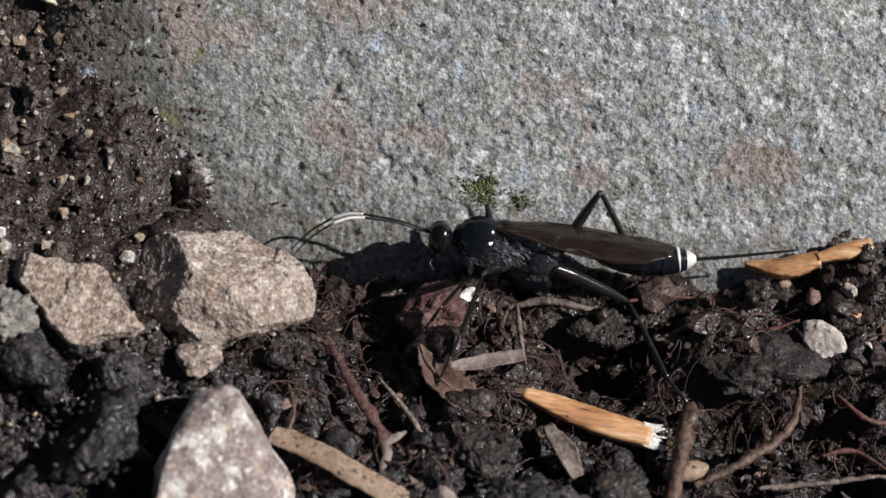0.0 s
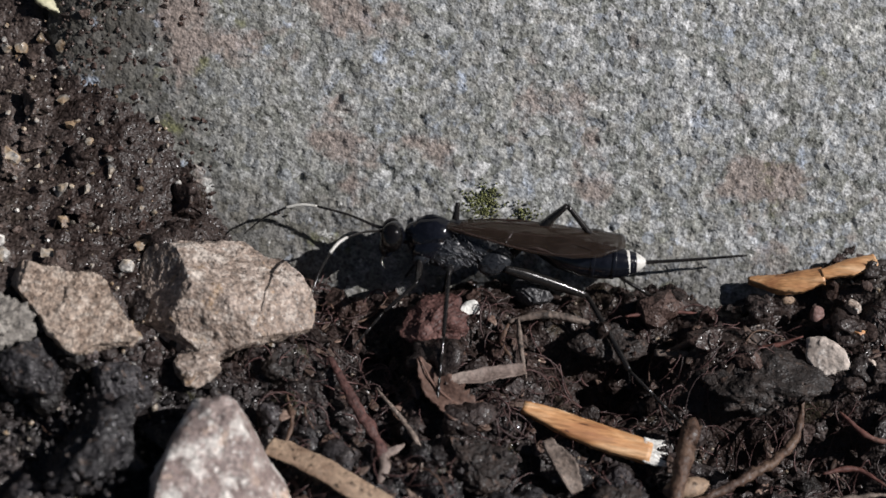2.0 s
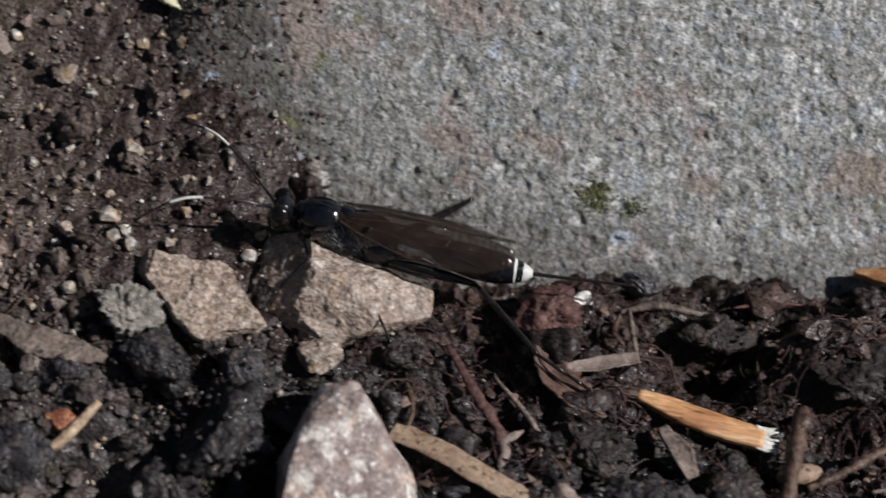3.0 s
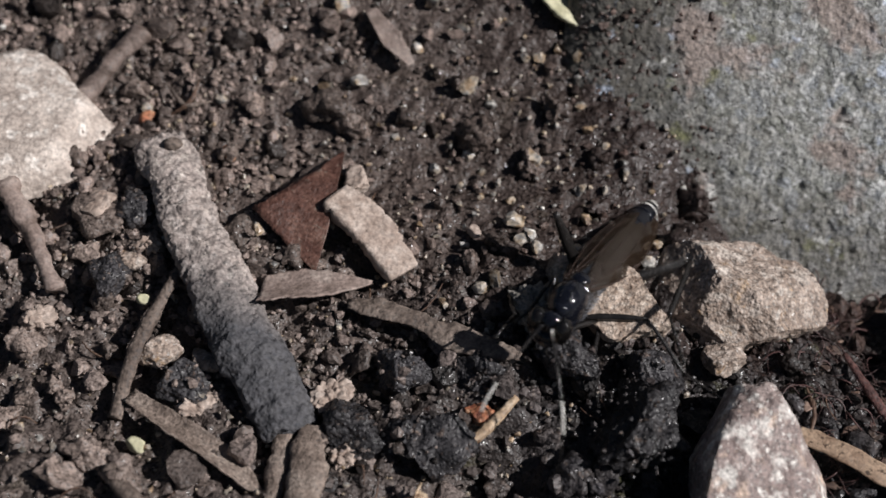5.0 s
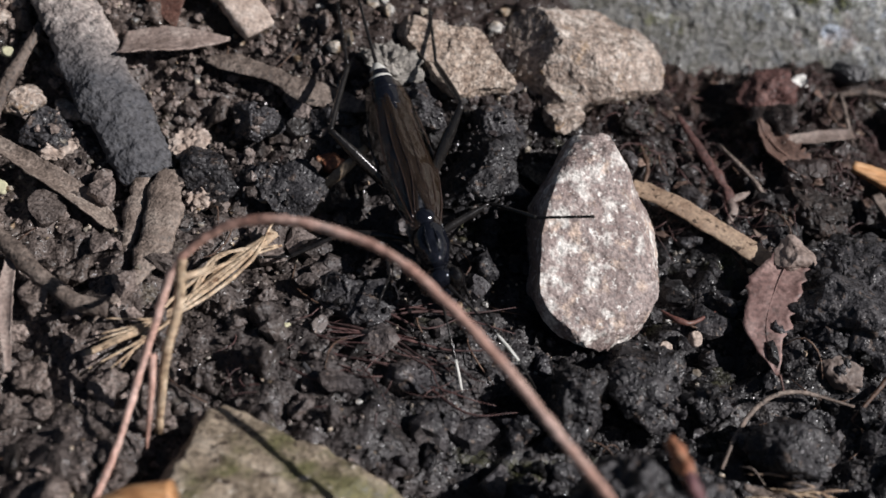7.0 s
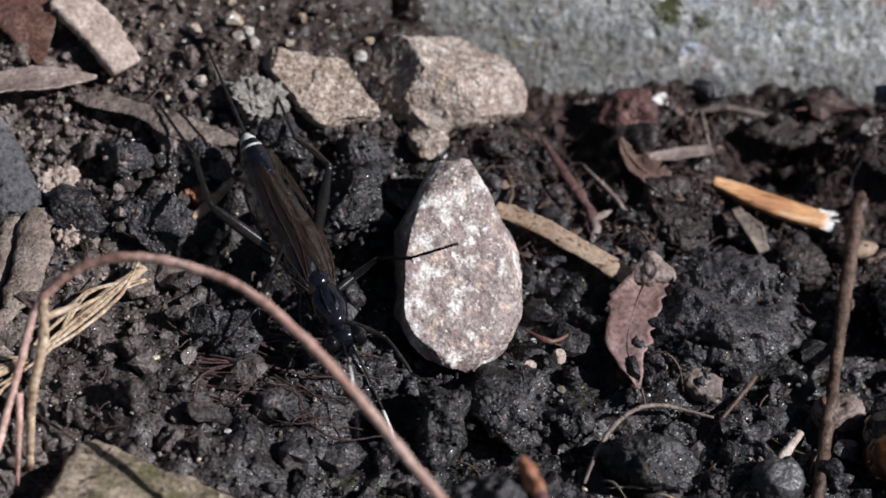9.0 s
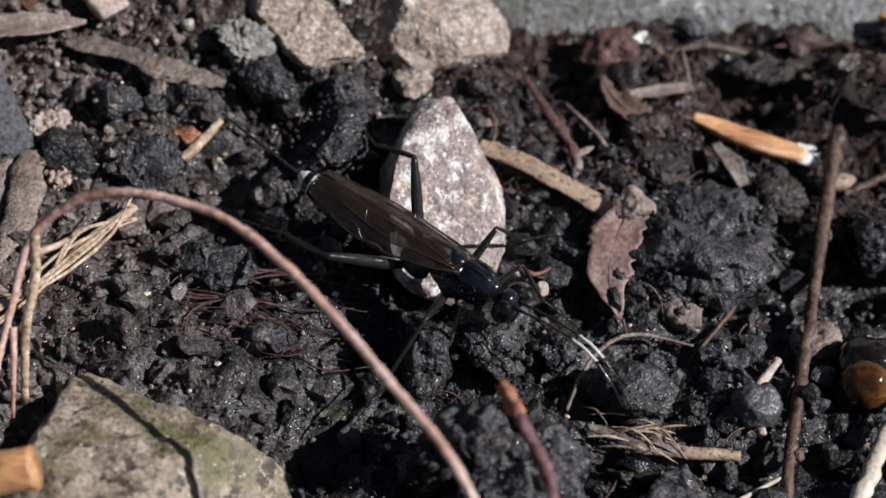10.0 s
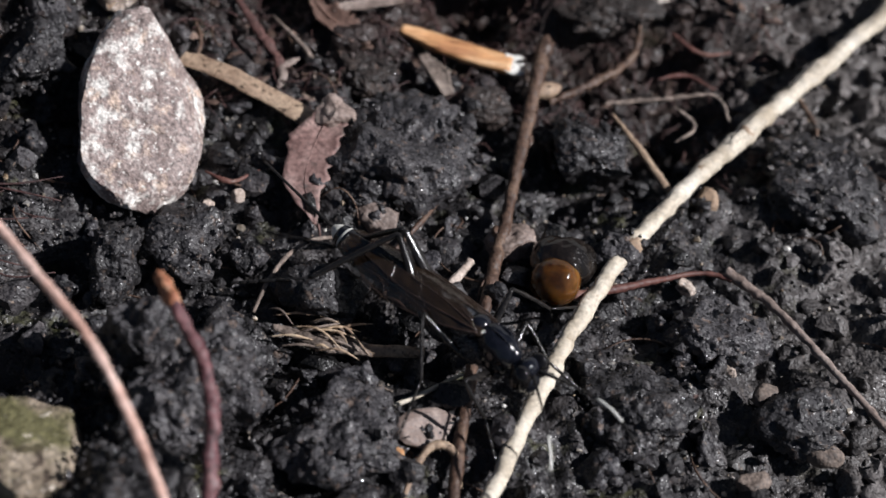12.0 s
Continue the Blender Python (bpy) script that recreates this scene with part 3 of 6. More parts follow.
def lumps(x, y, r, rnd, level, seed, sink=0.2, squash=0.8, edge=0.55, z=None):
    v0, f0 = ico(level)
    n, k = len(x), len(v0)
    v = np.repeat(v0[None], n, 0)
    off = rnd.rand(n, 3) * 400
    q = 1 + edge * 2 * fbm((v * 1.25 + off[:, None]).reshape(-1, 3), 2, seed).reshape(n, k)
    for _ in range(4):
        n3 = rnd.randn(n, 3)
        n3 /= np.linalg.norm(n3, axis=1, keepdims=True)
        over = np.clip(np.einsum("nkc,nc->nk", v, n3) - (0.35 + 0.4 * rnd.rand(n))[:, None], 0, None)
        v -= over[..., None] * n3[:, None]
    v = v * q[..., None] * (r[:, None] * (0.75 + 0.5 * rnd.rand(n, 3)))[:, None]
    v[..., 2] *= squash
    if level > 2:
        flat = v.reshape(-1, 3) + np.repeat(off, k, 0)
        away = v / (np.linalg.norm(v, axis=2, keepdims=True) + 1e-9)
        v += away * (0.75 * fbm(flat / 0.5, 4, seed + 1, 0.7)).reshape(n, k, 1)
    v += np.stack([x, y, (soil(x, y) if z is None else z) + r * (squash - sink)], 1)[:, None]
    f = (np.array(f0)[None] + (np.arange(n) * k)[:, None, None]).reshape(-1, 3)
    return v.reshape(-1, 3), f


def in_silt(x, y):
    """The fine washed soil beside the end of the block."""
    return (x > -25 + 3 * np.sin(y)) & (x < -3) & (y > -3.2 + np.sin(x))


def free_of_block(x, y, r):
    return y + r < face_y(x, soil(x, y)) + 0.2


def build_crumbs():
    x, y, rnd = scatter(5200, 11, -44, 38, -36, 13)
    r = np.clip(np.exp(rnd.randn(5200) * 0.75) * 0.16, 0.06, 0.8)
    ok = (free_of_block(x, y, r) | (x < -12.5)) & ((rnd.rand(5200) < 0.06) | ~in_silt(x, y))
    many = [lumps(x[ok], y[ok], r[ok], rnd, 2, 3)]
    for cx, cy, a, b, c in CLODS:  # crumbs that cling to the clods
        n = int(6 * (a * b + a * c + b * c))
        d = rnd.randn(n, 3)
        d[:, 2] = np.abs(d[:, 2])
        d /= np.linalg.norm(d, axis=1, keepdims=True)
        q = 0.93 + 0.1 * rnd.rand(n, 1)
        at = np.array(on(cx, cy, 0.45 * c)) + d * np.array([a, b, c]) * q
        many.append(lumps(at[:, 0], at[:, 1], np.clip(np.exp(rnd.randn(n) * 0.6) * 0.10, 0.04, 0.45), rnd, 1, 6, 0.6, 0.9, 0.6, at[:, 2]))
    x, y, rnd = scatter(10000, 14, -44, 38, -36, 13)
    r = np.clip(np.exp(rnd.randn(10000) * 0.4) * 0.1, 0.05, 0.25)
    ok = (free_of_block(x, y, r) | (x < -12.5)) & ((rnd.rand(10000) < 0.5) | ~in_silt(x, y))
    many.append(lumps(x[ok], y[ok], r[ok], rnd, 1, 7))
    x, y, rnd = scatter(9000, 15, -40, -2, -8, 13)
    r = np.clip(np.exp(rnd.randn(9000) * 0.5) * 0.13, 0.05, 0.4)
    ok = (free_of_block(x, y, r) | (x < -12.5)) & ((rnd.rand(9000) < 0.12) | ~in_silt(x, y))
    many.append(lumps(x[ok], y[ok], r[ok], rnd, 1, 8, 0.2))
    x, z, rnd = scatter(5000, 16, -13, -1, -1.5, 11)  # dirt that clings to the worn end of the block
    r = np.clip(np.exp(rnd.randn(5000) * 0.5) * 0.1, 0.04, 0.32)
    patch = fbm(np.stack([x, 0 * x, z], 1) / 2.2, 3, 88) * 7
    ok = rnd.rand(5000) < np.clip((-6.0 - 0.12 * z - x) / 6 + 0.5 * np.clip(1.5 - z, 0, 1) * (x < -4) + 0.35 * patch, 0, 0.6)
    at = np.stack([x, face_y(x, z) + 2.4 * np.clip((-11.5 - x) / 3.0, 0, None) ** 2, z - 0.4 * r], 1)[ok]
    many.append(lumps(at[:, 0], at[:, 1], r[ok], rnd, 1, 9, 0.6, 0.8, 0.55, at[:, 2]))
    shape = (np.concatenate([m[0] for m in many]), np.concatenate([m[1] + k for m, k in zip(many, np.cumsum([0] + [len(m[0]) for m in many[:-1]]))]))
    ob = part("soil_crumbs", shape, CRUMB, smooth=False)
    tagged(ob, "small dark crumbs of damp soil over the ground", "soil crumbs", kind="stuff")
    x, y, rnd = scatter(440, 12, -44, 38, -36, 12)
    r = 0.45 + 0.5 * rnd.rand(440) ** 2
    ok = free_of_block(x, y, r)
    ob = part("soil_lumps", lumps(x[ok], y[ok], r[ok], rnd, 4, 4, 0.35, 0.8, 0.75), LUMP)
    tagged(ob, "larger rough lumps of dark soil", "soil lumps", kind="stuff")
    x, y, rnd = scatter(7600, 13, -44, 38, -36, 13)
    keep = (rnd.rand(7600) < 0.2) | (x < -5) & (y > -15)
    x, y = x[keep], y[keep]
    r = np.clip(np.exp(rnd.randn(len(x)) * 0.45) * 0.085, 0.04, 0.3)
    ok = free_of_block(x, y, r) | (x < -12.5)
    grains = [lumps(x[ok], y[ok], r[ok], rnd, 1, 5, -0.25, 0.9, 0.5)]
    x, y, rnd = scatter(130, 17, -27, -3, -4, 12)  # larger grit, half sunk in the fine soil
    r = 0.14 + 0.36 * rnd.rand(130) ** 2
    ok = (free_of_block(x, y, r) | (x < -12.5)) & in_silt(x, y)
    v, f = lumps(x[ok], y[ok], r[ok], rnd, 2, 6, 0.15, 0.8, 0.45)
    shape = (np.concatenate([grains[0][0], v]), np.concatenate([grains[0][1], f + len(grains[0][0])]))
    ob = part("sand_grains", shape, GRAIN, smooth=False)
    tagged(ob, "pale and tan mineral grains lying on the soil", "sand grains", kind="stuff")


CLODS = [(-7.6, -8.6, 2.0, 2.4, 1.7), (-10.9, -5.6, 1.5, 1.2, 0.9), (-7.4, -5.8, 1.2, 1.1, 1.0), (-2.2, -18.6, 1.2, 2.1, 1.4), (0.9, -17.4, 1.9, 1.9, 1.15),
         (10.0, -10.6, 3.4, 3.0, 1.7), (8.8, -13.4, 1.5, 1.5, 1.0), (6.7, -19.6, 1.7, 1.5, 1.3), (-0.2, -24.4, 1.9, 1.8, 2.9), (2.7, -25.0, 2.1, 2.0, 2.6), (1.4, -27.2, 2.5, 1.8, 3.2), (0.2, -30.6, 2.6, 2.6, 3.0), (3.6, -17.6, 0.9, 0.8, 0.7),
         (-19.5, -10.4, 1.3, 1.6, 1.1), (-16.2, -10.4, 1.7, 1.4, 1.1), (-30.9, -2.3, 1.0, 0.9, 0.7), (-31.4, -5.4, 0.9, 1.2, 0.8), (7.6, -6.2, 1.8, 1.2, 0.8),
         (18.4, -9.6, 2.0, 2.2, 1.4), (20.0, -15.0, 1.4, 1.2, 0.9), (29.6, -9.6, 3.0, 3.4, 1.6), (24.0, -19.2, 2.2, 1.7, 1.0), (20.4, -23.6, 2.4, 2.0, 1.0),
         (8.4, -26.6, 2.6, 2.0, 1.3), (28.0, -23.4, 1.9, 1.5, 1.0), (-12.0, -15.4, 1.8, 1.3, 0.8), (-27.0, -9.6, 1.2, 1.0, 0.8), (19.4, -0.6, 2.4, 1.4, 0.7),
         (-14.6, -6.9, 1.2, 0.9, 0.8), (-17.9, -7.6, 1.1, 1.0, 0.9), (12.6, 0.6, 1.6, 1.0, 0.6), (-1.0, -2.9, 1.1, 0.9, 0.7), (13.4, -7.4, 1.3, 1.1, 0.8)]


def build_clods():
    for k, (x, y, a, b, c) in enumerate(CLODS):
        shape = placed(clod_shape((a, b, c), 100 + k, 6), Matrix.Translation(on(x, y, 0.45 * c)))
        brown = y > -8 and x > -2
        thing("soil_clod", shape, BROWN_CLOD if brown else CLOD, "dark brown crumbly clod of soil" if brown else "dark crumbly clod of damp soil", "soil clod", "soil clods")


# ---- stones ----
def turned(shape, x, y, z, rx=0, ry=0, rz=0):
    return placed(shape, Matrix.Translation((x, y, z)) @ pose(0, 0, 0, rx, ry, rz))


def build_stones():
    thing("stone", turned(rock((4.3, 3.0, 2.5), [((-0.75, -0.3, 0.5), 0.62), ((-0.3, -1, 0.1), 0.70), ((0.25, -0.8, 0.55), 0.60), ((0.3, 0.3, 1), 0.66), ((0.8, -0.2, 0.75), 0.62),
          ((0.75, -0.75, -0.3), 0.66), ((-1, 0.2, -0.1), 0.86)], 3, 7, 0.16, 0, 1.4, 0.035, 0.14), -4.25, -1.2, -0.1, 0, 0, -6), STONE, "blocky brown stone with pale crust half in soil", "stone", "stones")
    thing("stone", turned(rock((3.05, 5.25, 2.6), [((0.1, -0.5, 0.85), 0.50), ((0.9, 0.05, 0.45), 0.76), ((-1, -0.15, 0.1), 0.82), ((0.35, -1, 0.25), 0.88), ((0.75, 0.7, 0.2), 0.78), ((0, 1, 0.15), 0.86), ((-0.8, 0.6, 0.15), 0.84)],
          8, 7, 0.12, 0.2, 1.2, 0.035, 0.08), -2.45, -10.45, -0.9, 12, 0, 9), PALE_STONE, "egg-shaped grey brown stone blotched with white", "stone", "stones")
    thing("stone", turned(rock((6.4, 5.4, 3.6), [((-0.1, 0.35, 0.9), 0.52), ((0.8, -0.1, 0.55), 0.46), ((0.1, 1, 0.1), 0.62), ((-1, 0, 0.2), 0.8)], 14, 6, 0.12, 0, 0.9, 0.04, 0.16),
          -12.7, -26.6, -2.4, 0, 0, -14), MOSSY_STONE, "angular olive brown stone with green moss", "stone", "stones")
    thing("stone", turned(rock((3.6, 2.7, 2.4), [((0, 0.1, 1), 0.6), ((1, 0.1, 0.2), 0.72)], 15, 6, 0.12, 0, 0.9, 0.04, 0.12), -4.4, -29.8, -1.3), MOSSY_STONE,
          "rounded mossy yellow brown stone", "stone", "stones")
    thing("stone", turned(rock((4.6, 4.6, 2.0), [((-0.1, -0.3, 1), 0.5), ((1, 0.5, 0.3), 0.62), ((0.8, -0.7, 0.5), 0.6), ((0.2, -1, 0.3), 0.7)], 16, 6, 0.08, 0, 1.2, 0.04, 0.08), -37.0, 1.6, 1.2, 0, 0, 20), CREAM_STONE,
          "broad pale brown stone on soil", "stone", "stones")
    thing("stone_flake", turned(rock((3.5, 2.0, 0.85), [((0.05, -0.15, 1), 0.4), ((1, -0.5, 0), 0.72), ((-0.5, 1, 0), 0.62), ((-0.6, -1, 0), 0.62), ((0.8, 0.8, 0), 0.66), ((-1, -0.1, 0.2), 0.8)], 17, 6, 0.11, 0, 0.7, 0.05, 0.18), -9.7, -3.0, 0.95, 10, 4, -22),
          RUST_STONE, "flat rusty brown flake of stone", "stone flake")
    thing("lichen_crumb", turned(clod_shape((1.35, 1.1, 0.8), 55, 6, 0.55), *on(-12.6, -4.1, 0.75)), LICHEN, "grey granular crumb beside the flat stone", "lichen crumb")
    for x, y, h, r, m, label in ((-4.4, -4.3, 0.95, 1.05, STONE, "small squarish brown pebble"), (20.2, 3.4, 0.2, 0.3, STRAP, "small ochre pebble by the husk"),
                           (23.1, 1.9, 0.2, 0.42, ORANGE_WOOD, "small honey-coloured pebble on soil"), (22.9, 3.0, 0.2, 0.4, STONE, "small tan pebble on dark soil"),
                           (23.6, 0.6, 0.2, 0.45, STONE, "small tan pebble on dark soil"), (21.4, 2.7, 0.2, 0.42, LEAF_RED, "small rust-red pebble by the husk"),
                           (18.8, 2.4, 0.15, 0.4, STONE, "small tan pebble on dark soil"), (2.6, -14.2, 0.3, 0.42, PALE_FLAKE, "small pale pebble on dark soil"),
                           (1.3, -15.0, 0.3, 0.4, PALE_FLAKE, "small pale pebble on dark soil"), (11.6, -18.0, 0.3, 0.5, PALE_FLAKE, "small pale pebble on dark soil"),
                           (10.9, -16.9, 0.25, 0.36, STONE, "small tan pebble on dark soil"), (-29.6, -6.2, 0.2, 0.36, YELLOW_FLAKE, "small greenish pebble beside a twig"),
                           (22.9, -16.6, 0.3, 0.5, STONE, "small tan pebble on dark soil"), (-32.6, -2.6, 0.4, 1.0, PALE_FLAKE, "rough pale pebble among crumbs"),
                           (-21.6, 0.9, 0.5, 0.8, PALE_FLAKE, "rough pale pebble among crumbs"), (-16.0, -0.6, 0.2, 0.38, PALE_FLAKE, "small white pebble on soil"),
                           (9.0, -14.6, 0.3, 1.1, LEAF_GREY, "dark grey angular pebble"), (-28.3, -8.3, 0.3, 1.0, STONE, "rough brown pebble among crumbs"),
                           (15.0, -15.2, 0.3, 1.3, LEAF_GREY, "grey angular pebble beside the twig")):
        shape = rock((r, r * 0.75, r * 0.6), [((0.2, -0.3, 1), 0.7), ((1, 0.3, 0), 0.75), ((-0.4, 1, 0.2), 0.7)], int(abs(x * 7 + y * 3)), 5, 0.14 * r, 0, 0.3, 0.015)
        thing("pebble", turned(shape, *on(x, y, h), 0, 0, x * 37), m, label, "pebble", "pebbles")


# ---- wood, leaves and roots ----
def twig_parts():
    """The buds and the broken end of the brown twig."""
    twig = bpy.data.objects["dry_twig"]
    for x, y, s in ((15.35, -9.4, 1), (14.55, -15.0, -1), (13.6, -21.6, 1)):
        sub("bud", turned(rock((0.22, 0.34, 0.2), (), 92 + int(x), 4, 0.12), *on(x + 0.3 * s, y, 0.75)), BROWN_TWIG, twig)
    sub("broken_end", tube([on(16.14, -4.0, 0.62), on(16.25, -3.4, 0.64)], [0.4, 0.46], 12, 6, 1.0, 97, 0.5, jag=0.3), BROWN_TWIG, twig, "broken end")


def straw_parts():
    """The knots and torn sheath of the straw stem."""
    stem = bpy.data.objects["straw_stem"]
    for x, y, dx, dy in ((25.9, -7.75, 0.3, 0.36), (20.4, -15.2, 0.22, 0.36)):
        sub("knot", tube([on(x - dx, y - dy, 0.92), on(x, y, 0.98), on(x + dx, y + dy, 0.98)], [0.36, 0.46, 0.36], 14, 14, 0.85, int(x), 0.6), STRAP, stem, "rough brown knot")
    sub("torn_sheath", blade([on(28.6, -4.9, 1.35), on(26.9, -6.6, 1.5), on(25.0, -8.8, 1.4)], [0.1, 0.4, 0.1], [0.1, 0.3, 0.1], 0.05, -0.6, 20, 7, 91, 0.2), PALE_STRAW, stem)


def build_litter():
    chip = thing("wood_chip", blade([on(9.2, -3.4, 0.75), on(12.0, -4.1, 0.62), on(14.7, -4.5, 0.42)], [0.12, 0.48, 0.56, 0.56, 0.52], [0.3, 0.46, 0.54, 0.55, 0.5], 0.3, -0.35,
                 seed=1, rag=0.02, crumple=0.04), ORANGE_WOOD, "orange split wood chip with a frayed white end", "wood chip")
    rnd = np.random.RandomState(4)
    fibres = [tube([on(14.35, -4.45 + w, 0.36 - 0.5 * w * w), on(14.75, -4.5 + w, 0.30 - 0.5 * w * w), on(14.9 + 0.45 * rnd.rand(), -4.56 + 1.15 * w, 0.2 + 0.25 * rnd.rand())], [0.08, 0.11, 0.03], 6, 8, 0.8, k, 0.3)
              for k, w in enumerate(np.linspace(-0.5, 0.5, 15))]
    sub("frayed_end", join(*fibres), WHITE_END, chip, "frayed white fibres")
    husk = thing("seed_husk", blade([(18.4, 4.2, 0.0), (20.0, 3.9, 0.55), (21.5, 4.2, 1.0)], [0.05, 0.45, 0.55, 0.4], [0.05, 0.4, 0.5, 0.35], 0.3, -0.3, seed=2, rag=0.03,
                 crumple=0.04), ORANGE_WOOD, "pale orange seed husk in two pieces by the block", "seed husk")
    sub("husk_tip", blade([(21.4, 4.2, 1.04), (22.6, 4.6, 1.33), (23.7, 5.0, 1.55)], [0.2, 0.42, 0.3], [0.2, 0.4, 0.3], 0.25, -0.3, seed=3, rag=0.03, crumple=0.03), ORANGE_WOOD, husk)
    thing("leaf_stalk", tube([on(-0.9, -7.0, 0.9), on(1.2, -7.7, 1.0), on(3.4, -8.6, 0.8), on(5.6, -9.6, 0.6)], [0.46, 0.52, 0.55, 0.52], 16, 80, 0.3, 4, 0.3),
          STRAP, "flat speckled brown leaf stalk", "leaf stalk")
    leaf = thing("dead_leaf", blade([on(6.4, -9.6, 1.5), on(5.75, -11.6, 1.45), on(5.5, -13.6, 1.0), on(6.2, -15.4, 0.4)], [0.7, 1.15, 0.95, 0.06], [0.6, 1.15, 0.9, 0.06], 0.07, 0.12,
                 seed=5, rag=0.09), LEAF_RED, "dry reddish leaf with soil stuck on its top", "dead leaf")
    sub("midrib", tube([on(6.4, -9.6, 1.51), on(5.75, -11.6, 1.46), on(5.5, -13.6, 1.01), on(6.2, -15.4, 0.41)], [0.035, 0.03, 0.025, 0.015], 6, 30, 0.5, 64, 0.2), LEAF_RED, leaf)
    sub("soil_cap", turned(clod_shape((0.95, 1.1, 0.4), 61, 5), *on(6.5, -9.8, 1.6)), LEAF_GREY, leaf, "crust of grey soil")
    sub("stalk", tube([on(6.3, -15.3, 0.3), on(6.5, -16.2, 0.3)], [0.06, 0.05], 6, 8), LEAF_RED, leaf)
    thing("dry_twig", tube([on(16.2, -3.6, 0.6), on(15.6, -7.5, 0.75), on(14.9, -12.6, 0.75), on(14.1, -17.8, 0.7), on(13.3, -23.5, 0.6), on(12.8, -31, 0.5)],
          [0.40, 0.32, 0.30, 0.28, 0.27, 0.27], 14, 200, 1.0, 6, 0.45, jag=0.12), BROWN_TWIG, "straight thin brown twig lying on the soil", "twig")
    twig_parts()
    thing("straw_stem", tube([on(36.5, 4.2, 1.2), on(33.2, 0.3, 1.0), on(26.1, -7.5, 1.0), on(22.0, -12.6, 0.9), on(18.9, -17.6, 0.9), on(16.4, -23.3, 0.9), on(14.2, -29.4, 0.9), on(12.5, -35, 0.8)],
          [0.47, 0.46, 0.45, 0.41, 0.37, 0.35, 0.35, 0.35], 16, 260, 0.85, 7, 0.5), PALE_STRAW, "long pale straw-coloured dry stem", "stem")
    straw_parts()
    tw = thing("red_twig", tube([(0.95, -25.2, 5.4), (1.6, -26.2, 5.1), (2.7, -27.6, 4.2), (3.3, -29.6, 3.0), (3.7, -33.5, 0.8), (4.2, -37.0, -2.6)], [0.22, 0.26, 0.28, 0.28, 0.30, 0.32],
               14, 130, 1.0, 8, 0.6), RED_TWIG, "purple red twig with a peeled tip rising from soil", "twig")
    sub("peeled_tip", tube([(0.72, -24.85, 5.45), (1.0, -25.3, 5.42), (1.45, -26.0, 5.15)], [0.24, 0.32, 0.27], 14, 24, 1.0, 9, 0.8, jag=0.3), PEELED, tw, "peeled orange brown tip")
    # the root that arches over the ground, with its fork
    arch = thing("arched_root", tube([on(-20.2, -27.5, 0.1), (-19.7, -24.6, -1.2), (-19.15, -21.4, 1.6), (-18.35, -19.5, 4.3), (-15.5, -18.95, 6.6), (-11.0, -20.2, 7.7), (-7.35, -22.9, 7.8),
                 (-3.15, -27.1, 7.4), (-0.6, -29.9, 6.9), (2.1, -33.8, 4.5), (4.3, -37.5, 0.5), on(5.2, -39.5, 0)],
                 [0.15, 0.15, 0.17, 0.18, 0.19, 0.19, 0.19, 0.19, 0.19, 0.2, 0.2, 0.2], 12, 220, 1.0, 10, 0.4), ROOT, "pinkish brown root arching over the soil", "root")
    sub("fork", tube([(-18.4, -19.6, 4.2), (-18.3, -20.6, 2.6), (-18.5, -22.0, 0.9), on(-18.5, -23.4, 0.1)], [0.2, 0.2, 0.19, 0.16], 10, 30, 1.0, 11, 0.3), YELLOW_ROOT, arch)
    sub("rootlet", tube([(-18.35, -20.0, 3.5), (-17.6, -19.3, 3.3), (-17.1, -18.9, 3.5)], [0.15, 0.13, 0.05], 8, 14, 1.0, 12, 0.3), YELLOW_ROOT, arch)
    sub("rootlet", tube([(-19.0, -22.0, 1.0), (-18.8, -23.2, 0.0), on(-18.8, -24.2, 0.1)], [0.15, 0.13, 0.08], 8, 14, 1.0, 13, 0.3), ROOT, arch)
    thing("yellow_stem", tube([on(-16.0, -13.2, 1.0), on(-17.6, -15.4, 0.9), on(-19.2, -18.0, 0.8), on(-22.0, -20.6, 0.7)], [0.26, 0.26, 0.24, 0.14], 10, 40, 0.7, 14, 0.35, jag=0.3), YELLOW_ROOT,
          "frayed straw-yellow stem under the arching root", "stem")
    stem, rnd = bpy.data.objects["yellow_stem"], np.random.RandomState(6)
    for k in range(8):
        a, b, c = rnd.randn(3) * 0.28
        sub("fibre", tube([on(-16.0 + a, -13.4 + b, 1.1), on(-17.5 + b, -15.4 + c, 1.1), on(-19.3 + c, -18.1 + a, 0.95), on(-21.6 + 2 * a, -20.4 + 2 * b, 0.8)], [0.05, 0.10, 0.09, 0.04], 6, 26, 1, 140 + k, 0.4), YELLOW_ROOT, stem)
    bark = thing("grey_stick", crinkle(crinkle(tube([on(-30.6, 0.7, 0.95), on(-28.0, -3.2, 0.95), on(-25.4, -6.6, 0.85), on(-22.0, -11.0, 0.7)], [1.22, 1.2, 1.3, 1.42, 1.32], 64, 280, 0.55, 15, 0.3, jag=0.3), 0.22, 0.55, 16), 0.07, 0.2, 17),
                 GREY_BARK, "grey bark-covered stick, mouldy at one end", "stick")
    sub("knot", turned(rock((0.42, 0.36, 0.3), (), 20, 3, 0.1), *on(-29.9, 0.3, 1.65)), BARK, bark)
    thing("twig", tube([on(-33.0, 6.3, 0.5), on(-34.0, 4.7, 0.5), on(-35.0, 2.8, 0.45)], [0.5, 0.4, 0.52], 14, 50, 0.8, 16, 0.5, jag=0.2), LEAF_GREY, "short knotty grey twig on soil", "twig", "twigs")
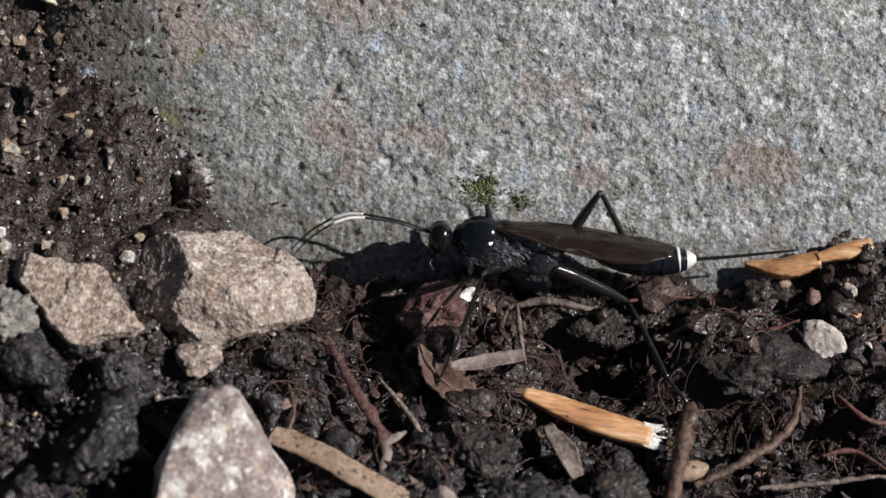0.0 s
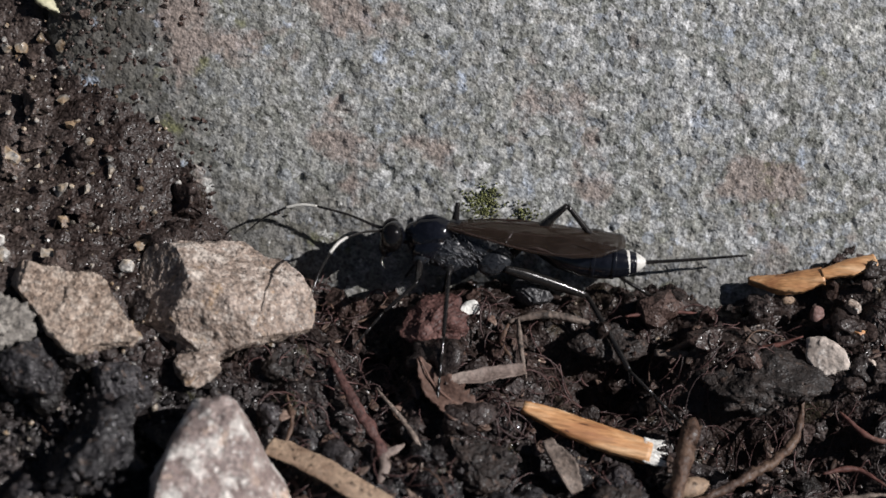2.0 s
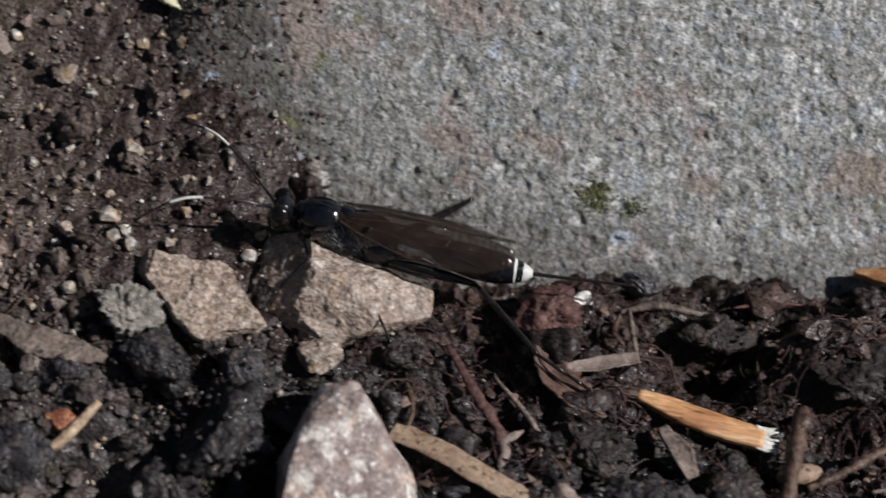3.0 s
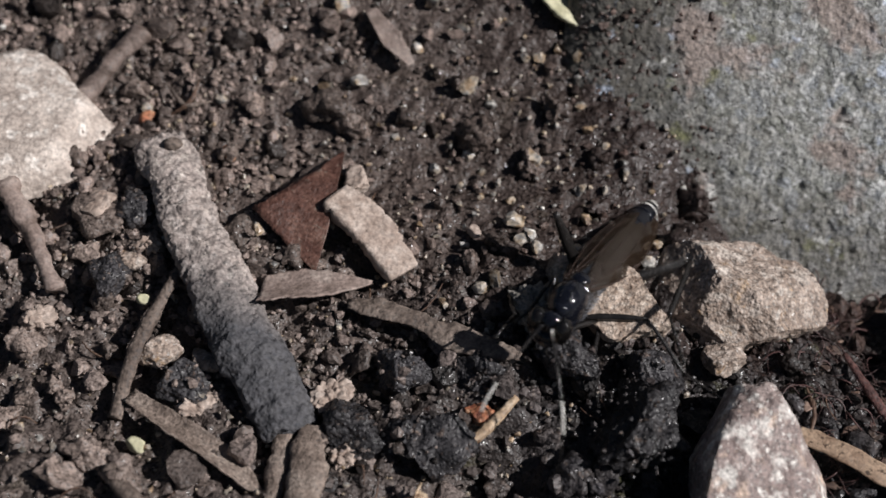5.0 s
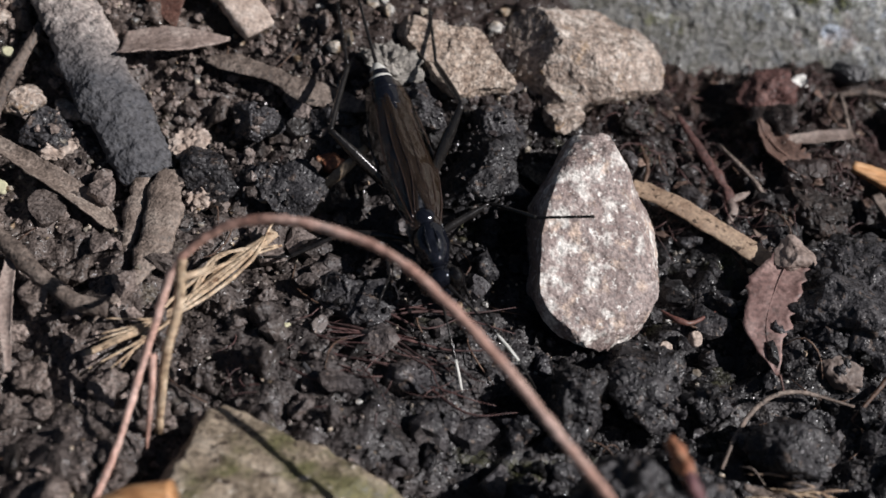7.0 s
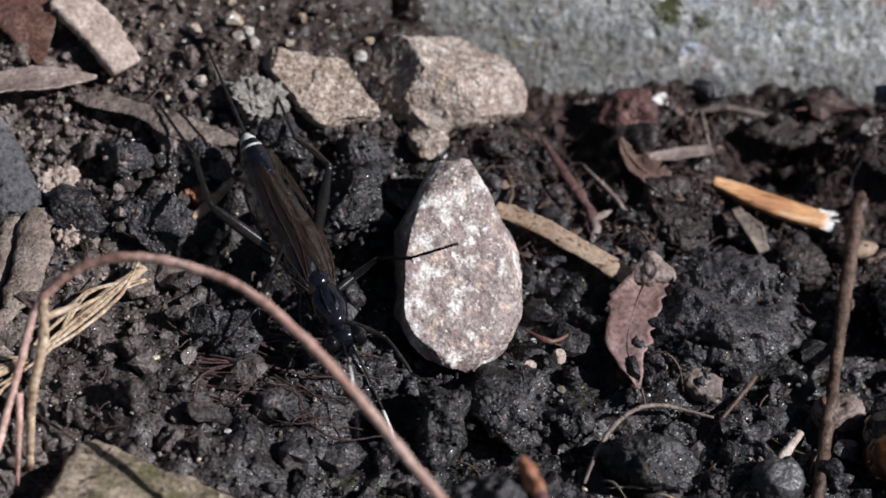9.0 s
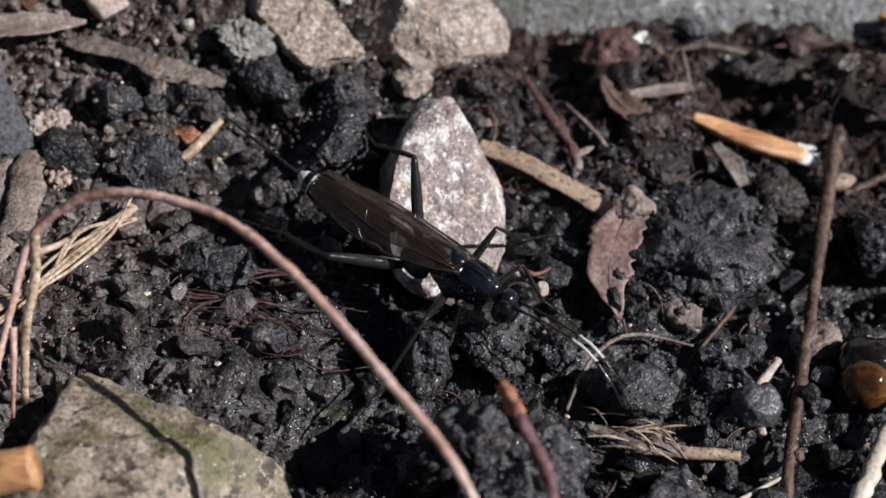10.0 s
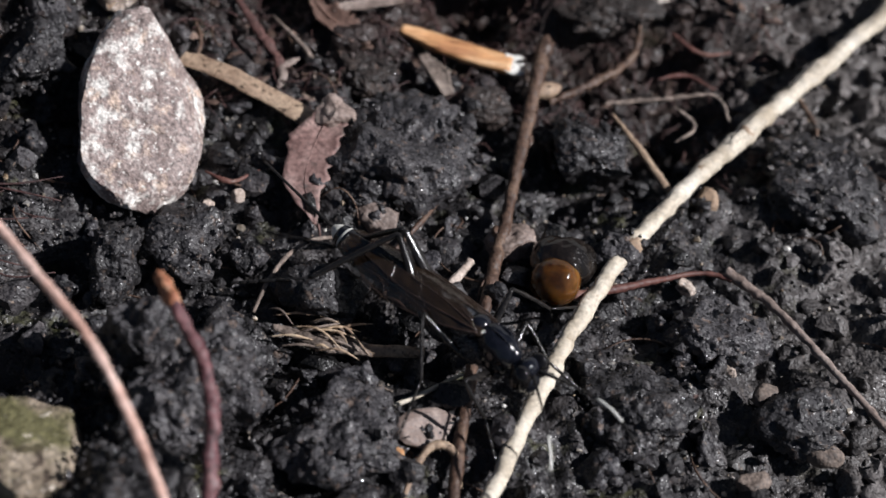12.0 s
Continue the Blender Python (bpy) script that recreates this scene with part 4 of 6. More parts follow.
    thing("twig", tube([on(-36.9, -2.4, 0.5), on(-35.2, -4.2, 0.45), on(-34.3, -5.4, 0.4), on(-33.5, -6.4, 0.35)], [0.6, 0.42, 0.3, 0.42], 14, 60, 0.8, 17, 0.5, jag=0.2), LEAF_GREY, "bent grey twig under the pale stone", "twig", "twigs")
    thing("twig", tube([on(-28.3, -5.0, 0.7), on(-29.0, -7.2, 0.6), on(-29.3, -8.8, 0.6), on(-29.4, -11.6, 0.4)], [0.22, 0.34, 0.36, 0.3], 10, 40, 0.8, 18, 0.3, jag=0.15), BARK,
          "crooked brown twig with a light tip", "twig", "twigs")
    thing("dead_leaf", blade([on(-22.5, 2.1, 0.9), on(-22.5, -0.4, 1.0), on(-22.5, -2.2, 0.8), on(-22.5, -3.9, 0.5)], [0.05, 0.2, 0.2, 0.05], [0.05, 1.1, 2.2, 3.2, 1.7, 0.1], 0.08, 0.03, seed=21, rag=0.03), LEAF_DARK,
          "pointed dark brown dead leaf", "dead leaf", "dead leaves")
    thing("bark_flake", blade([on(-22.3, -0.6, 1.25), on(-20.6, -1.7, 1.1), on(-18.6, -3.5, 0.85)], [0.75, 1.0, 0.95, 0.7], [0.75, 0.9, 0.85, 0.7], 0.55, -0.05, seed=22, rag=0.05, crumple=0.08), PALE_FLAKE,
          "thick pale tan bark flake", "bark flake")
    thing("dead_leaf", blade([on(-24.6, -4.8, 0.5), on(-22.4, -4.6, 0.75), on(-19.9, -4.1, 0.7)], [0.3, 0.7, 0.55, 0.06], [1.5, 1.2, 0.8, 0.06], 0.1, 0.25, seed=23), LEAF_GREY, "small pointed pinkish brown leaf", "dead leaf", "dead leaves")
    thing("dead_leaf", blade([on(-29.0, -10.6, 0.6), on(-26.6, -11.7, 0.7), on(-23.9, -12.9, 0.5), on(-22.3, -14.2, 0.3)], [0.3, 0.4, 0.4, 0.06], [0.45, 0.8, 0.9, 0.06], 0.1, 0.5, seed=24), WOOD_BROWN,
          "long curled brown dead leaf", "dead leaf", "dead leaves")
    wood = thing("wood_piece", tube([on(-21.1, -11.0, 0.8), on(-20.8, -13.4, 1.1), on(-20.9, -16.0, 1.0), on(-22.2, -19.0, 0.8)], [0.62, 0.76, 0.78, 0.66, 0.3, 0.08], 22, 120, 0.42, 25, 0.5, jag=0.3), WOOD_BROWN,
                 "grooved grey brown wood splinter", "wood piece")
    sub("side_splinter", tube([on(-22.2, -11.2, 0.6), on(-22.0, -13.4, 0.65), on(-22.0, -15.6, 0.4)], [0.4, 0.48, 0.15], 14, 60, 0.6, 26, 0.6, jag=0.25), WOOD_BROWN, wood)
    thing("twig", tube([on(-28.9, -14.6, 1.1), on(-26.0, -16.8, 1.1), on(-23.4, -18.4, 1.0), on(-21.8, -18.4, 0.9)], [0.36, 0.44, 0.36, 0.52], 10, 40, 0.8, 27, 0.3), BARK, "brown twig end among leaves", "twig", "twigs")
    thing("dead_leaf", blade([on(-30.5, -17.6, 0.5), on(-28.6, -19.0, 0.6), on(-26.6, -21.6, 0.4)], [0.4, 0.9, 0.2], [0.5, 1.0, 0.2], 0.1, 0.3, seed=28), LEAF_GREY, "crumpled grey brown leaf", "dead leaf", "dead leaves")
    thing("dead_leaf", blade([on(-26.4, -16.6, 0.9), on(-26.0, -19.0, 0.8), on(-25.0, -22.0, 0.4)], [0.2, 0.35, 0.1], [0.2, 0.35, 0.1], 0.1, 0.6, seed=29), LEAF_GREY, "narrow curled blackish leaf", "dead leaf", "dead leaves")
    thing("flake", blade([on(-14.8, 11.0, 0.3), on(-13.5, 10.2, 0.35), on(-12.6, 9.7, 0.3)], [0.5, 0.7, 0.2], [0.5, 0.7, 0.2], 0.2, 0.1, seed=30), YELLOW_FLAKE, "pale yellow papery flake", "flake")
    thing("dead_leaf", blade([on(-22.7, 8.9, 0.4), on(-21.5, 7.8, 0.5), on(-20.3, 6.9, 0.4)], [0.3, 0.6, 0.2], [0.2, 0.5, 0.2], 0.08, 0.2, seed=31), LEAF_GREY, "small brown curled leaf scrap", "dead leaf", "dead leaves")
    thing("bark_strip", crinkle(tube([on(-20.6, -5.0, 0.4), on(-18.2, -5.2, 0.5), on(-15.6, -5.9, 0.55), on(-13.2, -6.1, 0.6)], [0.3, 0.55, 0.36, 0.68, 0.62, 0.3], 20, 110, 0.3, 32, 0.4, jag=0.3), 0.14, 0.5, 33), BARK, "thin brown strip of bark on soil", "bark strip")
    thing("twig", tube([on(-12.9, -8.0, 0.7), on(-13.8, -9.4, 0.7), on(-14.9, -10.7, 0.6)], [0.2, 0.26, 0.22], 10, 24, 0.9, 33, 0.3), YELLOW_ROOT, "short light brown splinter", "twig", "twigs")
    thing("red_scrap", turned(clod_shape((0.6, 0.45, 0.35), 71, 5), *on(-14.3, -8.8, 0.5)), PEELED, "rust-red scrap of bark", "scrap")
    yleaf = thing("dead_leaf", blade([on(4.6, -2.2, 1.2), on(5.4, -3.2, 0.8), on(6.6, -4.0, 0.7), on(7.8, -4.4, 0.6)], [0.1, 0.7, 0.7, 0.4], [0.1, 0.6, 0.9, 0.3], 0.12, 0.5, seed=34, rag=0.15, crumple=0.25), LEAF_BROWN,
                  "grey brown curled dead leaf", "dead leaf", "dead leaves")
    sub("midrib", tube([on(4.6, -2.2, 1.24), on(5.4, -3.2, 0.84), on(6.6, -4.0, 0.74), on(7.8, -4.4, 0.64)], [0.04, 0.07, 0.06, 0.03], 6, 24, 0.6, 66, 0.2), LEAF_BROWN, yleaf)
    sub("lobe", blade([on(5.8, -2.9, 0.8), on(7.4, -2.4, 0.85), on(9.1, -1.8, 0.8)], [0.2, 0.35, 0.3], [0.2, 0.4, 0.25], 0.1, 0.3, seed=35), LEAF_GREY, yleaf)
    tw2 = thing("twig", tube([on(0.9, -2.5, 0.8), on(2.0, -4.2, 0.8), on(3.3, -5.8, 0.6), on(3.9, -7.0, 0.4)], [0.12, 0.26, 0.24, 0.2], 10, 60, 0.55, 36, 0.6), RED_BARK, "thin red brown twig with a forked foot", "twig", "twigs")
    sub("forked_foot", tube([on(3.7, -6.5, 0.45), on(4.2, -6.2, 0.55), on(4.5, -5.9, 0.5)], [0.2, 0.2, 0.06], 8, 14, 0.6, 37, 0.3), LEAF_GREY, tw2)
    sub("forked_foot", tube([on(3.6, -6.3, 0.5), on(3.85, -7.0, 0.5), on(3.7, -7.7, 0.35)], [0.2, 0.24, 0.1], 8, 14, 0.6, 38, 0.3), LEAF_GREY, tw2)
    red = thing("bark_chunk", turned(clod_shape((1.5, 1.1, 0.8), 38, 6), *on(5.2, 0.2, 0.6), 0, 0, 30), RED_BARK, "reddish chunk of bark with a white fleck", "bark chunk")
    sub("white_fleck", turned(rock((0.6, 0.35, 0.22), [((0, -0.3, 1), 0.6), ((1, 0.2, 0), 0.6)], 39, 3, 0.25), *on(6.5, 0.9, 0.9), 30, 0, 20), WHITE_END, red, "white fleck")
    thing("root", tube([on(20.9, -0.4, 0.3), on(20.9, -2.2, 0.3), on(20.2, -3.8, 0.3), on(18.2, -5.5, 0.35), on(16.6, -6.6, 0.3)], [0.1, 0.15, 0.19, 0.2, 0.15], 10, 70, 0.9, 40, 0.9), BROWN_TWIG, "bent brown root in the soil", "root", "roots")
    thing("root", tube([on(19.2, -6.4, 0.4), on(21.0, -6.1, 0.6), on(22.6, -5.7, 0.55), on(24.6, -5.3, 0.6), on(25.4, -6.6, 0.3)], [0.08, 0.13, 0.09, 0.14, 0.08, 0.12, 0.06], 8, 70, 1, 41, 1.0), BARK, "thin knobbly pale root", "root", "roots")
    thing("root", tube([on(12.0, 1.4, 0.3), on(9.8, 1.5, 0.4), on(8.2, 0.9, 0.3)], [0.14, 0.2, 0.12], 8, 24, 1, 42, 0.4), BARK, "short brown rootlet lying on soil", "root", "roots")
    thing("root", tube([on(14.6, 0.3, 0.35), on(17.2, 0.4, 0.4), on(19.4, 0.6, 0.3)], [0.14, 0.2, 0.14], 8, 24, 1, 43, 0.4), BARK, "short brown rootlet lying on soil", "root", "roots")
    thing("wood_scrap", blade([on(10.3, -4.8, 0.5), on(11.1, -5.9, 0.6), on(11.7, -6.9, 0.35)], [0.2, 0.5, 0.3], [0.2, 0.45, 0.2], 0.2, 0.4, seed=44), BARK, "torn brown scrap beside the wood chip", "wood scrap")
    thing("seed", turned(rock((1.0, 0.45, 0.35), (), 45, 4, 0.05), *on(16.2, -6.0, 0.35), 0, 0, 20), STRAP, "flat pale brown seed on soil", "seed")
    brush = thing("frayed_stem", tube([on(5.0, -21.4, 0.6), on(7.0, -21.9, 0.6), on(9.2, -22.1, 0.6)], [0.12, 0.45, 0.3], 10, 40, 0.6, 46, 0.6, jag=0.2), BARK, "frayed fibrous brown stem end", "stem")
    sub("tip", tube([on(8.9, -22.1, 0.6), on(10.2, -22.0, 0.65), on(11.4, -21.9, 0.6)], [0.28, 0.28, 0.24], 10, 16, 0.9, 47, 0.2), STRAP, brush)
    for k in range(18):
        x, y, a = 4.6 + 3.4 * rnd.rand(), -21.5 + 0.45 * rnd.randn(), 0.1 + 0.35 * rnd.randn()
        n = 0.9 + 1.6 * rnd.rand()
        sub("fibre", tube([on(x, y, 0.7), on(x + 0.5 * n, y - 0.3 * a * n, 0.95 + 0.2 * rnd.rand()), on(x + n, y - a * n, 0.75)], [0.03, 0.07, 0.02], 6, 10, 1, 48 + k, 0.3), (STRAP, BARK, YELLOW_ROOT)[k % 3], brush)
    thing("thin_straw", tube([on(8.2, -25.6, 0.6), on(10.6, -24.6, 0.75), on(13.1, -22.8, 0.7)], [0.05, 0.11, 0.09], 8, 30, 1, 51, 0.2), PALE_STRAW, "thin bent pale straw on soil", "straw")
    thing("curled_rootlet", tube([on(10.9, -29.0, 0.3), on(11.5, -27.2, 0.6), on(12.1, -26.5, 0.8), on(12.9, -26.8, 0.7), on(13.2, -28.2, 0.4)], [0.1, 0.16, 0.2, 0.2, 0.1], 8, 40, 1, 52, 0.3), STRAP, "curled pale rootlet lying on soil", "rootlet", "rootlets")
    rr = thing("red_root", tube([on(17.4, -18.2, 0.7), on(19.2, -17.6, 0.7), on(21.4, -16.6, 0.5), on(23.6, -15.8, 0.45), on(25.0, -16.0, 0.5)], [0.2, 0.2, 0.15, 0.1, 0.16], 10, 50, 1, 53, 0.35), RED_ROOT, "dark red root running over the straw stem", "root", "roots")
    sub("purple_end", tube([on(24.7, -15.7, 0.6), on(26.4, -17.0, 0.6), on(28.6, -19.6, 0.6), on(31.6, -23.6, 0.5), on(34, -27, 0.5)], [0.26, 0.2, 0.18, 0.17, 0.17], 10, 90, 1, 54, 0.6), LEAF_GREY, rr, "pinkish grey end")
    thing("splinter", tube([on(19.6, -7.0, 0.5), on(20.9, -9.0, 0.6), on(22.3, -11.2, 0.5)], [0.08, 0.2, 0.22], 8, 24, 0.8, 55, 0.25), STRAP, "thin orange brown wood splinter", "splinter")
    thing("curled_rootlet", tube([on(4.0, -20.6, 0.4), on(4.5, -19.0, 0.7), on(5.4, -17.4, 0.9), on(6.9, -16.5, 0.9), on(9.4, -16.5, 0.6)], [0.08, 0.10, 0.11, 0.10, 0.06], 8, 50, 1, 56, 0.4), BARK, "thin grey curved rootlet", "rootlet", "rootlets")
    thing("splinter", tube([on(9.4, -17.0, 0.3), on(10.8, -14.8, 0.5), on(11.6, -13.4, 0.4)], [0.07, 0.13, 0.06], 8, 20, 1, 57, 0.3), BROWN_TWIG, "thin dark splinter lying on soil", "splinter")
    thing("twig", tube([on(12.4, -20.6, 0.5), on(12.0, -18.9, 0.5), on(13.2, -16.6, 0.5)], [0.22, 0.25, 0.2], 8, 24, 0.9, 58, 0.3), PALE_FLAKE, "short pale twig beside the round seed", "twig", "twigs")
    thing("twig", tube([on(-20.6, -30.4, 1.8), on(-18.6, -28.9, 3.0), on(-16.6, -28.4, 3.6)], [0.85, 0.85, 0.85], 16, 30, 1, 59, 0.15), ORANGE_WOOD, "orange cut twig end on the mossy stone", "twig", "twigs")
    # round seeds
    thing("round_seed", turned(rock((1.1, 1.0, 1.0), [((0.2, -0.2, 1), 0.8)], 60, 5, 0.10), *on(12.1, -19.4, 0.8)), SEED, "round grey-black seed on soil", "seed")
    berry = thing("amber_seed", turned(rock((1.15, 1.1, 1.1), (), 62, 5, 0.03, fine=0.0), *on(16.9, -17.6, 1.0)), AMBER, "shiny amber jelly-like seed with a dark cap", "seed")
    sub("dark_cap", turned(rock((1.5, 1.2, 1.25), (), 63, 5, 0.10, fine=0.01), *on(17.25, -16.5, 1.0), 20, 0, 0), DARK_RESIN, berry, "dark glossy cap")


def build_scraps():
    """Smaller things between the larger ones."""
    thing("stone_flake", turned(rock((1.15, 0.7, 0.3), [((0.1, -0.3, 1), 0.6), ((1, -0.4, 0), 0.7)], 21, 5, 0.1, 0, 0.4, 0.02, 0.12), *on(21.9, 0.6, 0.5), 28, 8, -38), CREAM_STONE, "flat rough white flake of stone", "stone flake", "grey flakes")
    thing("black_lump", turned(clod_shape((0.85, 0.7, 0.6), 81, 6), *on(9.1, 2.5, 0.45)), SEED, "bluish black lump at the foot of the block", "lump")
    thing("seed_scale", tube([on(-15.9, -18.0, 0.55), on(-15.1, -17.9, 0.75), on(-14.4, -17.4, 0.6)], [0.05, 0.26, 0.08], 8, 18, 0.45, 82, 0.1), YELLOW_FLAKE, "small curved pale seed scale", "seed scale")
    thing("orange_scrap", turned(rock((0.4, 0.3, 0.22), [((0, 0, 1), 0.6)], 83, 3, 0.05), *on(10.5, -26.9, 0.4)), ORANGE_WOOD, "tiny bright orange scrap of bark", "scrap")
    thing("grey_flake", turned(rock((1.5, 0.9, 0.4), [((0.1, -0.3, 1), 0.5), ((1, -0.5, 0), 0.6)], 84, 4, 0.08), *on(11.8, -25.6, 0.5), 10, 8, 15), LEAF_GREY, "flat grey flake of stone on soil", "stone flake", "grey flakes")
    for k, (x, y, r, m, label) in enumerate(((31.6, -11.2, 1.1, LEAF_GREY, "grey brown pebble past the straw stem"), (26.2, -21.9, 0.7, BARK, "tan oblong pebble on soil"), (24.7, -20.6, 0.55, STONE, "small brown pebble on soil"),
            (28.4, -24.6, 1.0, BARK, "grey angular stone on soil"), (25.4, -26.4, 0.8, BARK, "grey angular stone on soil"), (24.1, -11.4, 0.85, STRAP, "reddish brown chip by the straw stem"),
            (33.0, -15.2, 1.2, STONE, "brown pebble past the straw stem"), (-20.1, -12.9, 0.7, SEED, "blue-grey pebble beside the wood splinter"), (-31.9, 2.9, 0.45, PEELED, "small pinkish orange pebble on soil"),
            (-27.7, 1.6, 0.5, PEELED, "small orange brown pebble on soil"), (-26.3, -8.4, 0.8, STONE, "brown speckled pebble beside the stick"), (-26.2, -10.4, 0.95, PALE_FLAKE, "rough pinkish crumb among leaves"),
            (-25.6, -3.2, 0.55, PALE_FLAKE, "pale crumb beside the stick"), (-29.9, -3.8, 0.75, PALE_FLAKE, "pale crumb beside the stick"), (-34.0, -7.7, 0.7, PALE_FLAKE, "pale crumb beside a twig"),
            (-13.5, -15.2, 0.5, SEED, "grey round pebble under the root"), (-13.1, -19.2, 0.65, SEED, "dark grey pebble among red roots"), (-30.6, -4.6, 0.7, STONE, "tan pebble beside the stick"),
            (-20.6, -9.2, 0.95, PALE_FLAKE, "grainy grey crumb beside the stick"), (-19.6, -11.4, 0.8, PALE_FLAKE, "grainy grey crumb beside the stick"), (-28.2, -12.6, 0.5, YELLOW_FLAKE, "small pale pebble among leaves"))):
        shape = clod_shape((r, r * 0.8, r * 0.6), 300 + k, 6, 0.5) if m is PALE_FLAKE else rock((r, r * 0.7, r * 0.55), [((0.2, -0.3, 1), 0.65), ((1, 0.3, 0), 0.7), ((-0.4, -1, 0.3), 0.7)], 300 + k, 4, 0.09 * r, 0, 0.4, 0.02)
        thing("pebble", turned(shape, *on(x, y, 0.35 * r), 0, 0, 53 * k), m, label, "pebble", "pebbles")
    rnd = np.random.RandomState(77)
    rootlets = (((15.0, 0.2), (16.6, 1.0), (18.4, 0.7)), ((17.4, 1.4), (19.2, 1.0), (20.8, 1.4)), ((8.6, 1.0), (8.8, -0.4), (9.2, -2.0)), ((8.2, 0.6), (8.0, -0.4), (8.5, -1.2)), ((13.2, 1.8), (14.8, 2.4), (16.4, 2.6)),
                ((-31.2, 4.2), (-30.2, 3.4), (-29.0, 3.8)), ((-30.8, 3.0), (-30.0, 3.6), (-29.8, 4.6)), ((22.5, -1.6), (24.0, -2.6), (25.5, -2.4)), ((3.0, -3.4), (5.0, -5.8), (5.4, -7.4)), ((-0.6, -4.4), (-0.2, -5.6), (-0.4, -7.0)),
                ((1.0, -13.2), (2.2, -13.6), (3.4, -12.6)), ((7.4, -24.4), (9.0, -23.6), (10.2, -23.9)), ((28.4, -4.2), (29.6, -6.4), (29.0, -8.2)), ((21.8, -4.6), (23.2, -4.2), (24.6, -5.0)), ((22.6, -6.2), (23.6, -7.2), (22.6, -8.4)))
    for k, pts in enumerate(rootlets):
        shape = tube([on(*q, 0.35 + 0.35 * rnd.rand()) for q in pts], [0.05, 0.13, 0.1, 0.04], 7, 24, 1, 90 + k, 0.5)
        thing("fine_rootlet", shape, (BROWN_TWIG, RED_ROOT, BARK)[k % 3], "thin crooked brown rootlet over the soil", "rootlet", "fine rootlets")


def build_root_mesh():
    """Fine reddish rootlets of a rotted leaf, and loose hairs of root."""
    rnd = np.random.RandomState(5)
    out = []
    for k in range(14):
        x, y, a, length = -15.5 + 5 * rnd.rand(), -18.4 + rnd.randn() * 1.1, 0.05 + rnd.randn() * 0.3, 3.5 + 4 * rnd.rand()
        pts = [on(x + math.cos(a) * length * s, y + math.sin(a) * length * s + rnd.randn() * 0.3, 0.2 + 0.35 * rnd.rand()) for s in (0, 0.35, 0.7, 1)]
        out.append(tube(pts, [0.03, 0.07, 0.05, 0.02], 6, 16, 1, k, 0.4))
    for k in range(30):
        x, y, a = -12.5 + rnd.randn() * 3.4, -18.6 + rnd.randn() * 1.4, rnd.randn() * 0.6 + 0.1
        length = 1.2 + 2.4 * rnd.rand()
        pts = [on(x + math.cos(a) * length * s + rnd.randn() * 0.14, y + math.sin(a) * length * s + rnd.randn() * 0.14, 0.35 + 0.3 * rnd.rand()) for s in (0, 0.35, 0.7, 1)]
        out.append(tube(pts, [0.015, 0.036, 0.03, 0.012], 5, 10, 1, k, 0.3))
    ob = thing("leaf_skeleton", join(*out), LEAF_VEIN, "reddish veins of a rotted leaf", "leaf skeleton", kind="stuff")
    out = []
    n, s = 150, np.array([0, 0.35, 0.7, 1])
    x, y, a = -40 + 76 * rnd.rand(n, 1), -34 + 36 * rnd.rand(n, 1), rnd.rand(n, 1) * 6.28
    length, h = 0.8 + 2.6 * rnd.rand(n, 1), 0.15 + 0.4 * rnd.rand(n, 1)
    px, py = x + np.cos(a + s) * length * s, y + np.sin(a + s) * length * s
    pz = soil(px.ravel(), py.ravel()).reshape(n, 4) + h * (0.3 + np.sin(3.1 * s))
    out = [tube(np.stack([px[k], py[k], pz[k]], 1), [0.02, 0.05, 0.045, 0.02], 5, 9, 1, k, 0.2) for k in range(n) if py[k].max() < 2.5]
    thing("root_hairs", join(*out), BROWN_TWIG, "fine brown root hairs through the soil", "root hairs", kind="stuff")


def build_fibres():
    """Fine brown fibres and flat bits of litter in the soil along the foot of the block."""
    rnd = np.random.RandomState(19)
    n, s = 620, np.array([0, 0.35, 0.7, 1])
    x, y, a = -2 + 30 * rnd.rand(n, 1), -9 + 11.5 * rnd.rand(n, 1), rnd.rand(n, 1) * 6.28
    length, h, r = 0.6 + 1.8 * rnd.rand(n, 1), 0.2 + 0.5 * rnd.rand(n, 1), 0.018 + 0.03 * rnd.rand(n) ** 2
    px, py = x + np.cos(a + 1.5 * s) * length * s, y + np.sin(a + 1.5 * s) * length * s
    pz = soil(px.ravel(), py.ravel()).reshape(n, 4) + h * (0.2 + np.sin(3.0 * s))
    out = [tube(np.stack([px[k], py[k], pz[k]], 1), [0.5 * r[k], r[k], r[k], 0.4 * r[k]], 5, 8, 1, k, 0.2) for k in range(n)]
    thing("plant_fibres", join(*out), LEAF_VEIN, "fine reddish brown plant fibres through the soil", "plant fibres", kind="stuff")
    bits, n = [], 260
    xs, ys = -3 + 31 * rnd.rand(n), -9 + 11 * rnd.rand(n)
    for k, (x, y, z) in enumerate(zip(xs, ys, soil(xs, ys) + 0.15)):
        a, size, tilt = rnd.rand() * 6.28, 0.2 + 0.4 * rnd.rand() ** 2, rnd.randn() * 0.25
        d = np.array([math.cos(a), math.sin(a), tilt]) * size
        c = np.array([x, y, z])
        bits.append(blade([c - d, c, c + d], [0.1 * size, 0.45 * size, 0.15 * size], [0.1 * size, 0.4 * size, 0.2 * size], 0.05, 0.3, 7, 4, k, 0.2, crumple=0.08))
    thing("litter_bits", join(*bits), LITTER, "small flat brown bits of leaf litter on soil", "leaf litter", kind="stuff")


